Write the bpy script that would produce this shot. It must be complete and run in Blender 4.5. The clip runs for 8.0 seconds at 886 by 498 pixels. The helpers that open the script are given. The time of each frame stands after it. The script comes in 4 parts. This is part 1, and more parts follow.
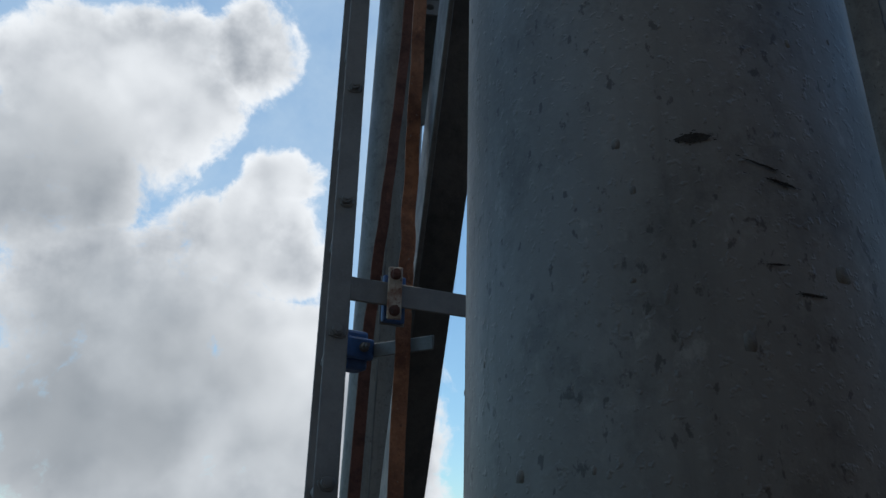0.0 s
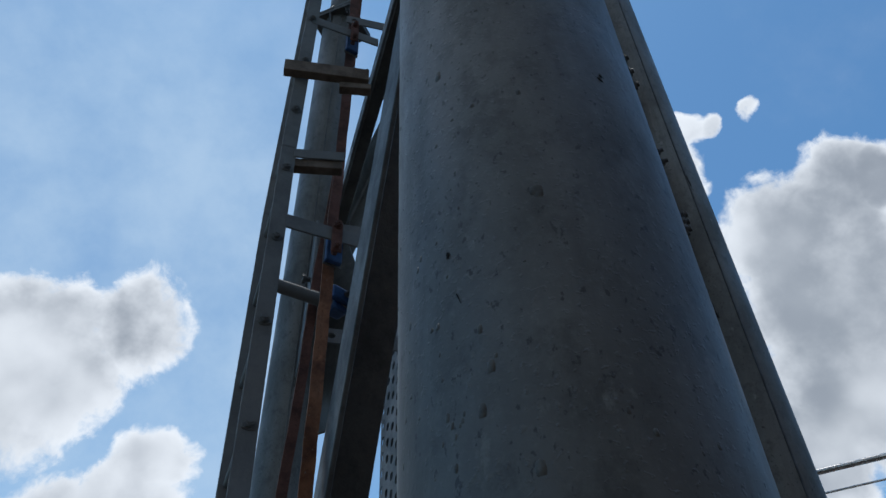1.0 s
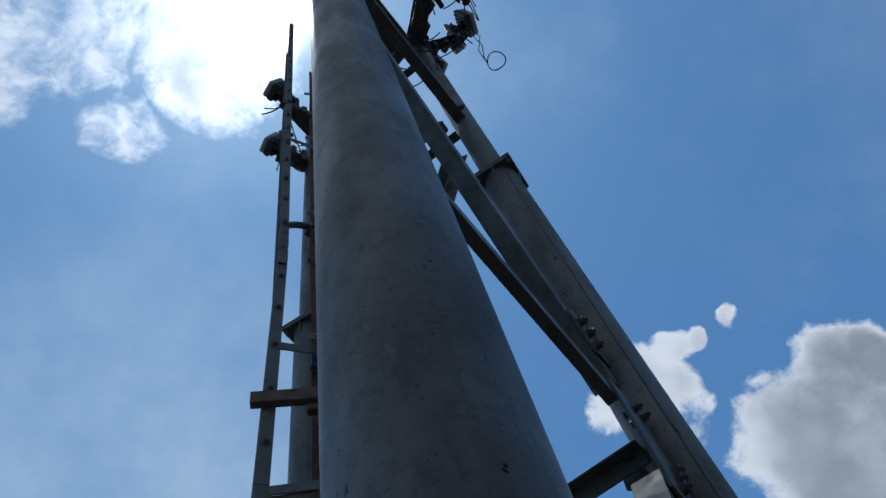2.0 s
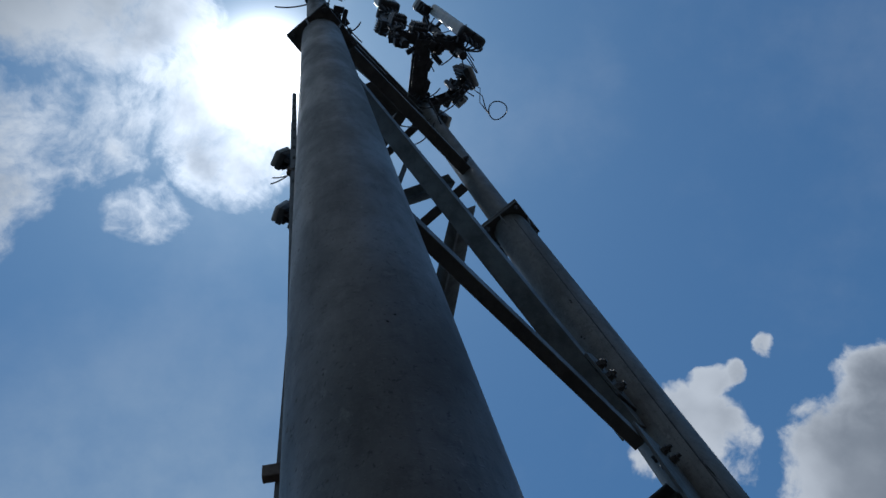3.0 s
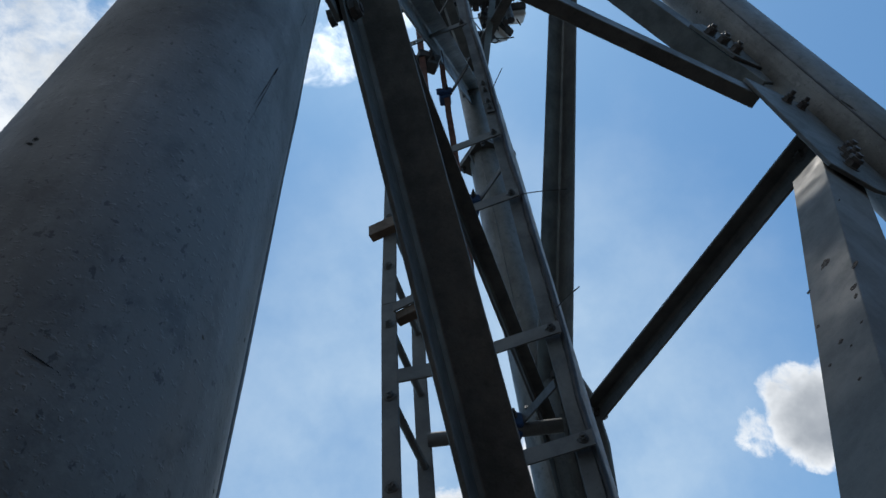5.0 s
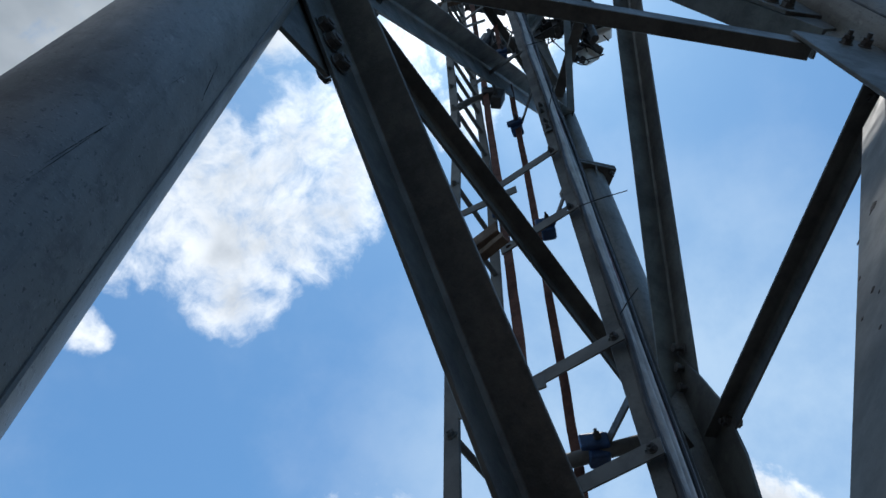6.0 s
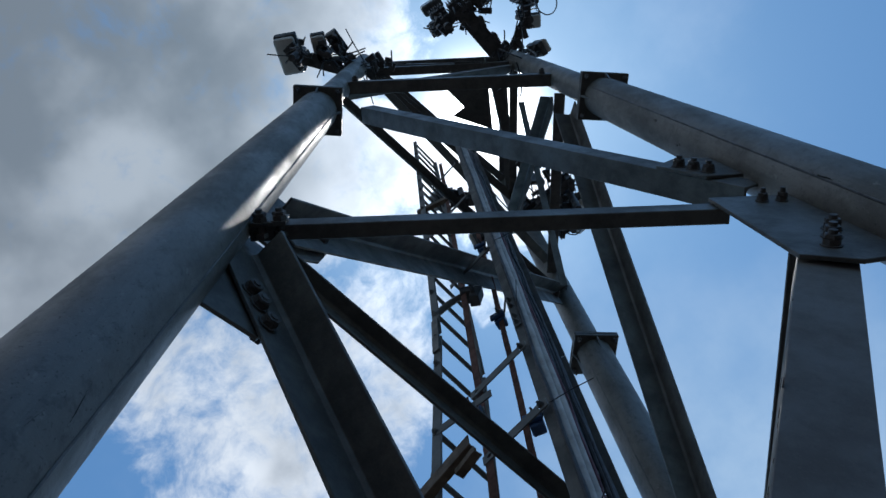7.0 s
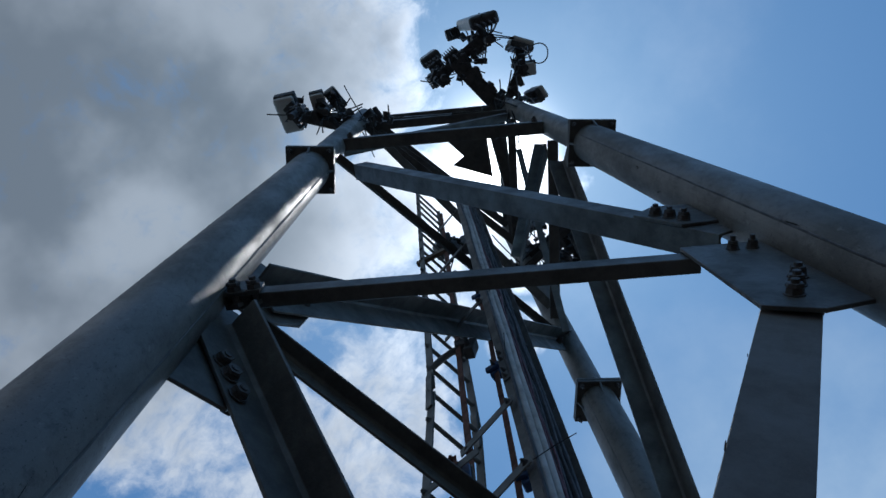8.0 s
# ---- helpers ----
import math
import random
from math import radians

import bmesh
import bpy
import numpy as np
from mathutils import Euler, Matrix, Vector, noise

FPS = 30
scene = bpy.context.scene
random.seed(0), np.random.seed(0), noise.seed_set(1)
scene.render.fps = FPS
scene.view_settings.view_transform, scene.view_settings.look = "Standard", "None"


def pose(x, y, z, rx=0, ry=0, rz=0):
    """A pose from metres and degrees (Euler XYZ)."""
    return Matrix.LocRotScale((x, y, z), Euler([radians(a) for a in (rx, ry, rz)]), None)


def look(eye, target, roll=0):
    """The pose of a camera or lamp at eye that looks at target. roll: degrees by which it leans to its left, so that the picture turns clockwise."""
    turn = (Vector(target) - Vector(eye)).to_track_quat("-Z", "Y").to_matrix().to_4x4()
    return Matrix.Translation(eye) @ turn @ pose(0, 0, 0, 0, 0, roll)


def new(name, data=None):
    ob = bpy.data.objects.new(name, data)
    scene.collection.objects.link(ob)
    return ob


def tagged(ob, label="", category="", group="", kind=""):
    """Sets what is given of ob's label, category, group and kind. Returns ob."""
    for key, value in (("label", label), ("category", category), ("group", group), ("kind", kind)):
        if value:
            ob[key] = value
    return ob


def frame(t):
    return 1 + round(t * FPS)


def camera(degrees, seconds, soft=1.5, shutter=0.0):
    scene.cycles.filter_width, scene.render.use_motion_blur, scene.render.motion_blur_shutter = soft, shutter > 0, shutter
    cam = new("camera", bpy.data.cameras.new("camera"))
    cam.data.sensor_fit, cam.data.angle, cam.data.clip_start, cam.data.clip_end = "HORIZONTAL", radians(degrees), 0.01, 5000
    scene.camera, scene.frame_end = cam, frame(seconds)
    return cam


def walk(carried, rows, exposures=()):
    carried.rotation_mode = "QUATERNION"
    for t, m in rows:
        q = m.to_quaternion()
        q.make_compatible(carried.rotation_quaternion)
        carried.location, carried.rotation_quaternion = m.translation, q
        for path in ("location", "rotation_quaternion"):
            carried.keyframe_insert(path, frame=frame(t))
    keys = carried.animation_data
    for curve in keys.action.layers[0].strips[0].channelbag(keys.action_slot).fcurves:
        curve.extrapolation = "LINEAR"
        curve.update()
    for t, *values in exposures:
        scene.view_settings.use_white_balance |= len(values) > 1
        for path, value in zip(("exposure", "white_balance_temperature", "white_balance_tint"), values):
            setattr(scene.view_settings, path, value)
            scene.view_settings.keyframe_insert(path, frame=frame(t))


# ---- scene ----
cam = camera(59.40, 8.0)
PATH = [
    (0.0, look((-0.7550, -1.5734, 1.6178), (-0.1263, 1.1594, 2.6840), 1.09)),
    (0.5, look((-0.7868, -1.5583, 1.6725), (0.1658, 0.8727, 3.1499), -0.21)),
    (1.0, look((-0.7871, -1.5950, 1.7386), (0.0802, 0.4883, 3.7153), -2.63)),
    (1.5, look((-0.7686, -1.6598, 1.7755), (0.0202, 0.0594, 4.1041), -9.63)),
    (2.0, look((-0.7359, -1.6971, 1.8065), (-0.0057, -0.3821, 4.4022), -18.64)),
    (3.3, look((-0.6490, -1.6807, 1.8379), (-0.0848, -0.5302, 4.5505), -21.68)),
    (3.5, look((-0.6452, -1.7064, 1.8013), (-0.1305, -0.4211, 4.4627), -17.97)),
    (4.0, look((-0.5426, -1.6696, 1.8044), (-0.1944, -0.0399, 4.2989), -11.25)),
    (4.5, look((-0.3996, -1.5981, 1.7704), (-0.3356, 0.2092, 4.1641), -7.83)),
    (4.7, look((-0.3456, -1.5608, 1.7729), (-0.3790, 0.2688, 4.1502), -9.19)),
    (5.8, look((-0.0105, -1.3074, 1.7612), (-0.8208, 0.2107, 4.2186), -1.51)),
    (6.0, look((0.0174, -1.3058, 1.7571), (-0.7545, 0.1158, 4.2836), -3.06)),
    (6.5, look((0.1675, -1.2700, 1.7640), (-0.5013, -0.1703, 4.4739), -6.58)),
    (7.0, look((0.3009, -1.2451, 1.7717), (-0.2246, -0.4091, 4.6045), -10.62)),
    (7.5, look((0.3808, -1.2172, 1.7709), (-0.0040, -0.5804, 4.6772), -13.71)),
    (8.0, look((0.4343, -1.1895, 1.7633), (-0.0321, -0.5190, 4.6500), -10.52)),
]
EXPOSURES = [(0.0, 0.55, 6500, 10), (0.5, 0.55, 6500, 10), (1.0, 0.5, 6200, 10), (1.5, 0.35, 5800, 10), (2.0, 0.15, 5850, 10), (3.3, -0.3, 5850, 10), (4.0, -0.12, 6400, 10), (4.7, 0.45, 6500, 10), (5.8, 0.75, 6350, 10), (6.5, 0.66, 6200, 10), (7.0, 0.44, 6050, 10), (8.0, 0.21, 5850, 10)]
SKY_STRENGTH, WORLD_STRENGTH, SUN_STRENGTH = 0.10, 1.0, 1.4
walk(cam, PATH, EXPOSURES)

# ---- sky, sun ----
SUN_DIR = Vector((-0.025, 0.193, 0.981)).normalized()
sun_elev = math.asin(SUN_DIR.z)
sun_az = math.atan2(SUN_DIR.x, SUN_DIR.y)

world = bpy.data.worlds.new("sky")
scene.world = world
world.use_nodes = True
wt = world.node_tree
wt.nodes.clear()


def wn(kind, **props):
    n = wt.nodes.new(kind)
    for k, v in props.items():
        setattr(n, k, v)
    return n


def wmath(op, a, b=None, c=None, clamp=False):
    n = wn("ShaderNodeMath", operation=op, use_clamp=clamp)
    for i, v in enumerate((a, b, c)):
        if v is None:
            continue
        if isinstance(v, (int, float)):
            n.inputs[i].default_value = v
        else:
            wt.links.new(v, n.inputs[i])
    return n.outputs[0]


def wmix(fac, a, b):
    n = wn("ShaderNodeMix", data_type="RGBA")
    for key, v in (("Factor", fac),):
        if isinstance(v, (int, float)):
            n.inputs[0].default_value = v
        else:
            wt.links.new(v, n.inputs[0])
    for i, v in ((6, a), (7, b)):
        if isinstance(v, tuple):
            n.inputs[i].default_value = (*v, 1)
        else:
            wt.links.new(v, n.inputs[i])
    return n.outputs[2]


def wrange(v, a, b, c=0.0, d=1.0, smooth=True):
    n = wn("ShaderNodeMapRange", interpolation_type="SMOOTHSTEP" if smooth else "LINEAR")
    wt.links.new(v, n.inputs[0])
    for i, x in enumerate((a, b, c, d)):
        n.inputs[i + 1].default_value = x
    return n.outputs[0]


# cloud banks, each part: direction, half width in degrees, density, share of grey
CLOUDS_NORTH = [
    (-0.148, 0.850, 0.505, 5.8, 1, 0),
    (-0.249, 0.834, 0.493, 5.0, 1, 0.1),
    (-0.056, 0.830, 0.555, 3.6, 0.9, 0),
    (0.001, 0.912, 0.411, 3.2, 1, 0),
    (-0.014, 0.934, 0.356, 4.5, 1, 0),
    (-0.103, 0.946, 0.307, 6, 1, 0.25),
    (-0.197, 0.950, 0.243, 8, 1, 0.35),
    (-0.265, 0.881, 0.392, 6, 1, 0.6),
    (-0.169, 0.972, 0.162, 10, 1, 0.75),
    (0.007, 0.975, 0.223, 5, 1, 0.2),
    (-0.093, 0.994, 0.058, 12, 1, 0.62),
    (-0.169, 0.841, 0.514, 5, 1, 0.1),
    (0.114, 0.988, 0.105, 8, 1, 0.25),
    (-0.017, 0.998, 0.061, 9, 1, 0.35),
]
CLOUDS_EAST = [
    (0.685, 0.490, 0.539, 6.56, 1, 0.15),
    (0.665, 0.411, 0.623, 3.28, 0.95, 0),
    (0.673, 0.454, 0.584, 4.1, 1, 0.05),
    (0.717, 0.501, 0.484, 7.38, 1, 0.25),
    (0.645, 0.484, 0.592, 4.92, 1, 0.1),
    (0.687, 0.386, 0.616, 2.46, 1, 0),
    (0.514, 0.468, 0.719, 1.39, 0.66, 0),
    (0.447, 0.559, 0.699, 1.81, 0.66, 0),
    (0.539, 0.523, 0.660, 1.26, 0.66, 0),
    (0.570, 0.409, 0.713, 0.91, 0.62, 0),
    (0.527, 0.527, 0.666, 2.23, 0.66, 0),
    (0.533, 0.448, 0.718, 0.91, 0.66, 0),
    (0.386, 0.716, 0.581, 2.95, 0.95, 0),
]
CLOUDS_EAST_LOW = [
    (0.499, 0.515, 0.697, 2.95, 0.95, 0),
    (0.283, 0.779, 0.560, 3.44, 1, 0.1),
    (0.362, 0.726, 0.585, 1.97, 0.9, 0),
    (0.205, 0.797, 0.568, 1.74, 0.66, 0),
    (0.698, 0.588, 0.408, 4.1, 1, 0.1),
]
CLOUDS_SOFT = [
    (-0.051, 0.271, 0.961, 4.5, 0.8, 0),
    (-0.099, 0.247, 0.964, 4, 0.8, 0),
    (-0.212, 0.251, 0.945, 5, 0.7, 0.2),
    (-0.149, 0.366, 0.918, 3, 0.42, 0),
    (-0.347, 0.305, 0.887, 5.5, 0.8, 0),
    (-0.382, 0.312, 0.870, 6.5, 0.8, 0.05),
    (-0.065, 0.284, 0.957, 3.2, 0.8, 0),
    (-0.472, 0.641, 0.605, 5, 0.45, 0.1),
    (-0.474, 0.248, 0.845, 6.5, 0.8, 0),
    (-0.537, 0.258, 0.803, 4, 0.6, 0),
    (-0.485, 0.352, 0.801, 3.5, 0.6, 0),
    (-0.364, 0.284, 0.887, 5, 0.7, 0),
    (-0.639, 0.287, 0.714, 1.8, 0.6, 0),
]
CLOUDS_GREY = [
    (-0.323, -0.197, 0.926, 21, 1, 1),
    (-0.501, -0.097, 0.860, 11, 1, 0.8),
    (-0.141, -0.140, 0.980, 10, 1, 0.6),
    (-0.100, -0.051, 0.994, 6, 1, 0.25),
    (-0.037, -0.026, 0.999, 3.4, 1, 0),
    (-0.096, 0.021, 0.995, 4, 1, 0),
    (-0.327, -0.023, 0.945, 9, 1, 0.55),
    (-0.257, 0.097, 0.962, 6, 0.9, 0.2),
    (-0.208, 0.159, 0.965, 3.5, 0.9, 0),
    (-0.333, 0.252, 0.908, 4, 0.75, 0.1),
    (-0.490, 0.199, 0.849, 6, 0.8, 0.15),
    (-0.529, 0.069, 0.846, 5, 0.6, 0.2),
    (-0.154, 0.137, 0.979, 4.5, 1, 0),
    (-0.419, -0.055, 0.906, 11, 1, 0.75),
    # broad bank added out of view, dims the sky light on the legs' south side
    (-0.25, -0.90, 0.35, 40, 1, 1),
]
coord = wn("ShaderNodeTexCoord").outputs["Generated"]
sky = wn("ShaderNodeTexSky", sky_type="NISHITA")
sky.sun_disc = False
sky.sun_elevation, sky.sun_rotation = sun_elev, sun_az
sky.air_density, sky.dust_density, sky.ozone_density = 1.0, 0.3, 3.0

warp = wn("ShaderNodeTexNoise")
warp.inputs["Scale"].default_value, warp.inputs["Detail"].default_value = 7.0, 6.0
wt.links.new(coord, warp.inputs["Vector"])
off = wn("ShaderNodeVectorMath", operation="SUBTRACT")
wt.links.new(warp.outputs["Color"], off.inputs[0])
off.inputs[1].default_value = (0.5, 0.5, 0.5)
sc = wn("ShaderNodeVectorMath", operation="SCALE")
wt.links.new(off.outputs[0], sc.inputs[0])
sc.inputs["Scale"].default_value = 0.11
moved = wn("ShaderNodeVectorMath", operation="ADD")
wt.links.new(coord, moved.inputs[0])
wt.links.new(sc.outputs[0], moved.inputs[1])
unit = wn("ShaderNodeVectorMath", operation="NORMALIZE")
wt.links.new(moved.outputs[0], unit.inputs[0])

def bank(parts):
    """Density and greyness of one bank of clouds over the sky."""
    density = greyness = None
    for x, y, z, width, peak, grey_part in parts:
        dot = wn("ShaderNodeVectorMath", operation="DOT_PRODUCT")
        wt.links.new(unit.outputs[0], dot.inputs[0])
        dot.inputs[1].default_value = Vector((x, y, z)).normalized()
        w = wrange(dot.outputs["Value"], math.cos(radians(width * 1.35)), math.cos(radians(width * 0.35)), 0.0, peak)
        density = w if density is None else wmath("MAXIMUM", density, w)
        if grey_part:
            k = wrange(dot.outputs["Value"], math.cos(radians(width * 1.3)), math.cos(radians(width * 0.3)), 0.0, grey_part)
            greyness = k if greyness is None else wmath("MAXIMUM", greyness, k)
    return density, greyness


crisp, crisp_grey = bank(CLOUDS_NORTH + CLOUDS_EAST + CLOUDS_EAST_LOW)
soft, soft_grey = bank(CLOUDS_SOFT + CLOUDS_GREY)
field = wmath("MAXIMUM", crisp, soft)
thick = wmath("MAXIMUM", crisp_grey, soft_grey)

billow = wn("ShaderNodeTexNoise")
billow.inputs["Scale"].default_value, billow.inputs["Detail"].default_value = 9.0, 5.0
billow.inputs["Roughness"].default_value = 0.58
wt.links.new(coord, billow.inputs["Vector"])
wisp = wn("ShaderNodeTexNoise")
wisp.inputs["Scale"].default_value, wisp.inputs["Detail"].default_value = 3.2, 8.0
wisp.inputs["Roughness"].default_value = 0.6
wt.links.new(coord, wisp.inputs["Vector"])
curl = wn("ShaderNodeTexNoise")
curl.inputs["Scale"].default_value, curl.inputs["Detail"].default_value = 30.0, 7.0
curl.inputs["Roughness"].default_value = 0.62
wt.links.new(moved.outputs[0], curl.inputs["Vector"])
rough_edge = wmath("ADD", wmath("MULTIPLY", wmath("SUBTRACT", billow.outputs["Fac"], 0.5), 1.5), wmath("MULTIPLY", wmath("SUBTRACT", curl.outputs["Fac"], 0.5), 1.25))
crisp_cover = wrange(wmath("ADD", wmath("MULTIPLY", crisp, 1.12), wmath("MULTIPLY", rough_edge, wrange(crisp, 0.0, 0.25))), 0.40, 0.88)
soft_cover = wrange(wmath("ADD", wmath("MULTIPLY", soft, 1.22), wmath("MULTIPLY", rough_edge, wrange(soft, 0.0, 0.25, 0.0, 1.15))), 0.24, 1.25)
cover = wmath("MAXIMUM", crisp_cover, soft_cover)
veil = wmath("MULTIPLY", wrange(wisp.outputs["Fac"], 0.45, 0.78), 0.11)
north = wn("ShaderNodeVectorMath", operation="DOT_PRODUCT")
wt.links.new(coord, north.inputs[0])
north.inputs[1].default_value = Vector((-0.10, 0.80, 0.58)).normalized()
haze = wmath("MULTIPLY", wrange(north.outputs["Value"], 0.88, 0.99), wrange(wisp.outputs["Fac"], 0.30, 0.66, 0.25, 0.65))
cover_all = wmath("MAXIMUM", cover, veil)

up = wn("ShaderNodeSeparateXYZ")
wt.links.new(coord, up.inputs[0])
sundot = wn("ShaderNodeVectorMath", operation="DOT_PRODUCT")
wt.links.new(coord, sundot.inputs[0])
sundot.inputs[1].default_value = SUN_DIR
soft_dense = wmath("ADD", wmath("MULTIPLY", field, 0.95), wmath("MULTIPLY", wmath("SUBTRACT", billow.outputs["Fac"], 0.5), 1.2))
body = wrange(soft_dense, 0.50, 1.15)
puff = wn("ShaderNodeTexNoise")
puff.inputs["Scale"].default_value, puff.inputs["Detail"].default_value = 5.5, 3.0
wt.links.new(coord, puff.inputs["Vector"])
grey = wmath("MULTIPLY", body, wrange(puff.outputs["Fac"], 0.30, 0.62), clamp=True)
white, shade = (0.62, 0.645, 0.67), (0.21, 0.235, 0.27)
roll = wn("ShaderNodeTexNoise")
roll.inputs["Scale"].default_value, roll.inputs["Detail"].default_value = 5.2, 5.0
roll.inputs["Roughness"].default_value = 0.45
wt.links.new(coord, roll.inputs["Vector"])
deep = wmix(wrange(roll.outputs["Fac"], 0.36, 0.64), (0.138, 0.162, 0.188), (0.31, 0.34, 0.37))
forward = wmath("POWER", wmath("MAXIMUM", sundot.outputs["Value"], 0.0), 45.0)
through_cloud = wn("ShaderNodeVectorMath", operation="SCALE")
wt.links.new(wmix(grey, white, shade), through_cloud.inputs[0])
wt.links.new(wmath("ADD", wmath("MULTIPLY", forward, 1.6), 1.0), through_cloud.inputs["Scale"])
cloud = wmix(thick, through_cloud.outputs[0], deep)

blue = wn("ShaderNodeVectorMath", operation="MULTIPLY")
wt.links.new(sky.outputs[0], blue.inputs[0])
blue.inputs[1].default_value = (SKY_STRENGTH * 0.64, SKY_STRENGTH * 0.90, SKY_STRENGTH * 0.94)
hazed = wmix(wmath("MULTIPLY", wrange(up.outputs["Z"], 0.6, 0.0), 0.30), blue.outputs[0], (0.36, 0.50, 0.62))
total = wmix(cover_all, wmix(haze, hazed, (0.37, 0.48, 0.58)), cloud)
# bright aureole of the hazy sun
near = wmath("POWER", wmath("MAXIMUM", sundot.outputs["Value"], 0.0), 900.0)
wide = wmath("POWER", wmath("MAXIMUM", sundot.outputs["Value"], 0.0), 90.0)
broad = wmath("POWER", wmath("MAXIMUM", sundot.outputs["Value"], 0.0), 9.0)
glow = wmath("ADD", wmath("MULTIPLY", near, 6.0), wmath("MULTIPLY", wide, 0.12))
halo = wn("ShaderNodeVectorMath", operation="SCALE")
halo.inputs[0].default_value = (1.0, 0.97, 0.92)
wt.links.new(glow, halo.inputs["Scale"])
lit = wn("ShaderNodeVectorMath", operation="ADD")
wt.links.new(total, lit.inputs[0])
wt.links.new(halo.outputs[0], lit.inputs[1])
sheen = wn("ShaderNodeVectorMath", operation="SCALE")
sheen.inputs[0].default_value = (0.028, 0.046, 0.056)
wt.links.new(broad, sheen.inputs["Scale"])
lit_all = wn("ShaderNodeVectorMath", operation="ADD")
wt.links.new(lit.outputs[0], lit_all.inputs[0])
wt.links.new(sheen.outputs[0], lit_all.inputs[1])
back = wn("ShaderNodeBackground")
wt.links.new(lit_all.outputs[0], back.inputs[0])
back.inputs[1].default_value = WORLD_STRENGTH
wt.links.new(back.outputs[0], wn("ShaderNodeOutputWorld").inputs[0])

lamp = bpy.data.lights.new("sun", "SUN")
lamp.energy, lamp.angle, lamp.color = SUN_STRENGTH, radians(1.6), (1.0, 0.95, 0.87)
sun = new("sun", lamp)
sun.matrix_world = look(SUN_DIR * 60, (0, 0, 0))


# ---- materials ----
def material(name, base, rough=0.6, metal=0.0, dark=None, spots=None, scale=8.0, bump=0.15, fine=220.0, streak=0.0, amount=1.0, spot_level=0.68, lumps=0.0, grain_z=1.0, mottle=0.25, flecks=0.0, gloss=0.5):
    m = bpy.data.materials.new(name)
    m.use_nodes = True
    nt = m.node_tree
    bsdf = nt.nodes["Principled BSDF"]

    def node(kind, **p):
        n = nt.nodes.new(kind)
        for k, v in p.items():
            setattr(n, k, v)
        return n

    def noise_tex(s, detail=6.0, rough_=0.6, stretch=None, seed=0.0):
        n = node("ShaderNodeTexNoise")
        n.inputs["Scale"].default_value, n.inputs["Detail"].default_value, n.inputs["Roughness"].default_value = s, detail, rough_
        mp = node("ShaderNodeMapping")
        mp.inputs["Scale"].default_value = stretch or (1, 1, 1)
        mp.inputs["Location"].default_value = (seed, seed * 1.7, seed * 0.3)
        nt.links.new(geo_pos, mp.inputs["Vector"])
        nt.links.new(mp.outputs[0], n.inputs["Vector"])
        return n.outputs["Fac"]

    def ramp(v, a, b, lo=0.0, hi=1.0):
        n = node("ShaderNodeMapRange", interpolation_type="SMOOTHSTEP")
        nt.links.new(v, n.inputs[0])
        for i, x in enumerate((a, b, lo, hi)):
            n.inputs[i + 1].default_value = x
        return n.outputs[0]

    def mix(f, a, b):
        n = node("ShaderNodeMix", data_type="RGBA")
        nt.links.new(f, n.inputs[0])
        for i, v in ((6, a), (7, b)):
            if isinstance(v, tuple):
                n.inputs[i].default_value = (*v, 1)
            else:
                nt.links.new(v, n.inputs[i])
        return n.outputs[2]

    geo_pos = node("ShaderNodeTexCoord").outputs["Object"]
    dark = dark or tuple(c * 0.62 for c in base)
    large = noise_tex(scale, 6.0, 0.66, (1, 1, grain_z), seed=3.1)
    col = mix(ramp(large, 0.36, 0.68, 0.0, amount), base, dark)
    grain = noise_tex(fine, 3.0, 0.7, seed=1.2)
    light = tuple(min(1.0, c * 1.28) for c in base)
    col = mix(ramp(grain, 0.52, 0.8, 0.0, 0.5), col, light)
    patch = noise_tex(scale * 3.2, 7.0, 0.7, (1, 1, 0.7), 12.3)
    col = mix(ramp(patch, 0.50, 0.72, 0.0, mottle), col, tuple(c * 1.22 for c in base))
    patch2 = noise_tex(scale * 9.0, 5.0, 0.7, (1, 1, 0.8), 15.3)
    col = mix(ramp(patch2, 0.56, 0.74, 0.0, mottle), col, tuple(c * 0.66 for c in base))
    if streak:
        run = noise_tex(scale * 4.0, 5.0, 0.65, (1, 1, 0.06), 7.7)
        col = mix(ramp(run, 0.52, 0.74, 0.0, streak), col, tuple(c * 0.45 for c in base))
    if flecks:
        # smudges, pits and pale scale in the zinc skin
        smudge = noise_tex(26.0, 8.0, 0.72, (1, 1, 0.8), 21.1)
        col = mix(ramp(smudge, 0.50, 0.66, 0.0, flecks * 0.75), col, tuple(c * 0.42 for c in base))
        pale = noise_tex(42.0, 6.0, 0.7, (1, 1, 0.6), 31.1)
        col = mix(ramp(pale, 0.60, 0.72, 0.0, flecks * 0.6), col, tuple(c * 1.75 for c in base))
        pits = noise_tex(170.0, 3.0, 0.6, (1, 1, 0.6), 25.7)
        col = mix(ramp(pits, 0.615, 0.69, 0.0, flecks), col, tuple(c * 0.28 for c in base))
    if spots:
        sp = noise_tex(scale * 5.5, 4.0, 0.7, seed=5.5)
        col = mix(ramp(sp, spot_level, spot_level + 0.05, 0.0, 0.9), col, spots)
    nt.links.new(col, bsdf.inputs["Base Color"])
    nt.links.new(ramp(large, 0.3, 0.7, max(0.05, rough - 0.12), min(1.0, rough + 0.14)), bsdf.inputs["Roughness"])
    bsdf.inputs["Metallic"].default_value = metal
    bsdf.inputs["Specular IOR Level"].default_value = gloss
    bp = node("ShaderNodeBump")
    bp.inputs["Strength"].default_value, bp.inputs["Distance"].default_value = bump, 0.004
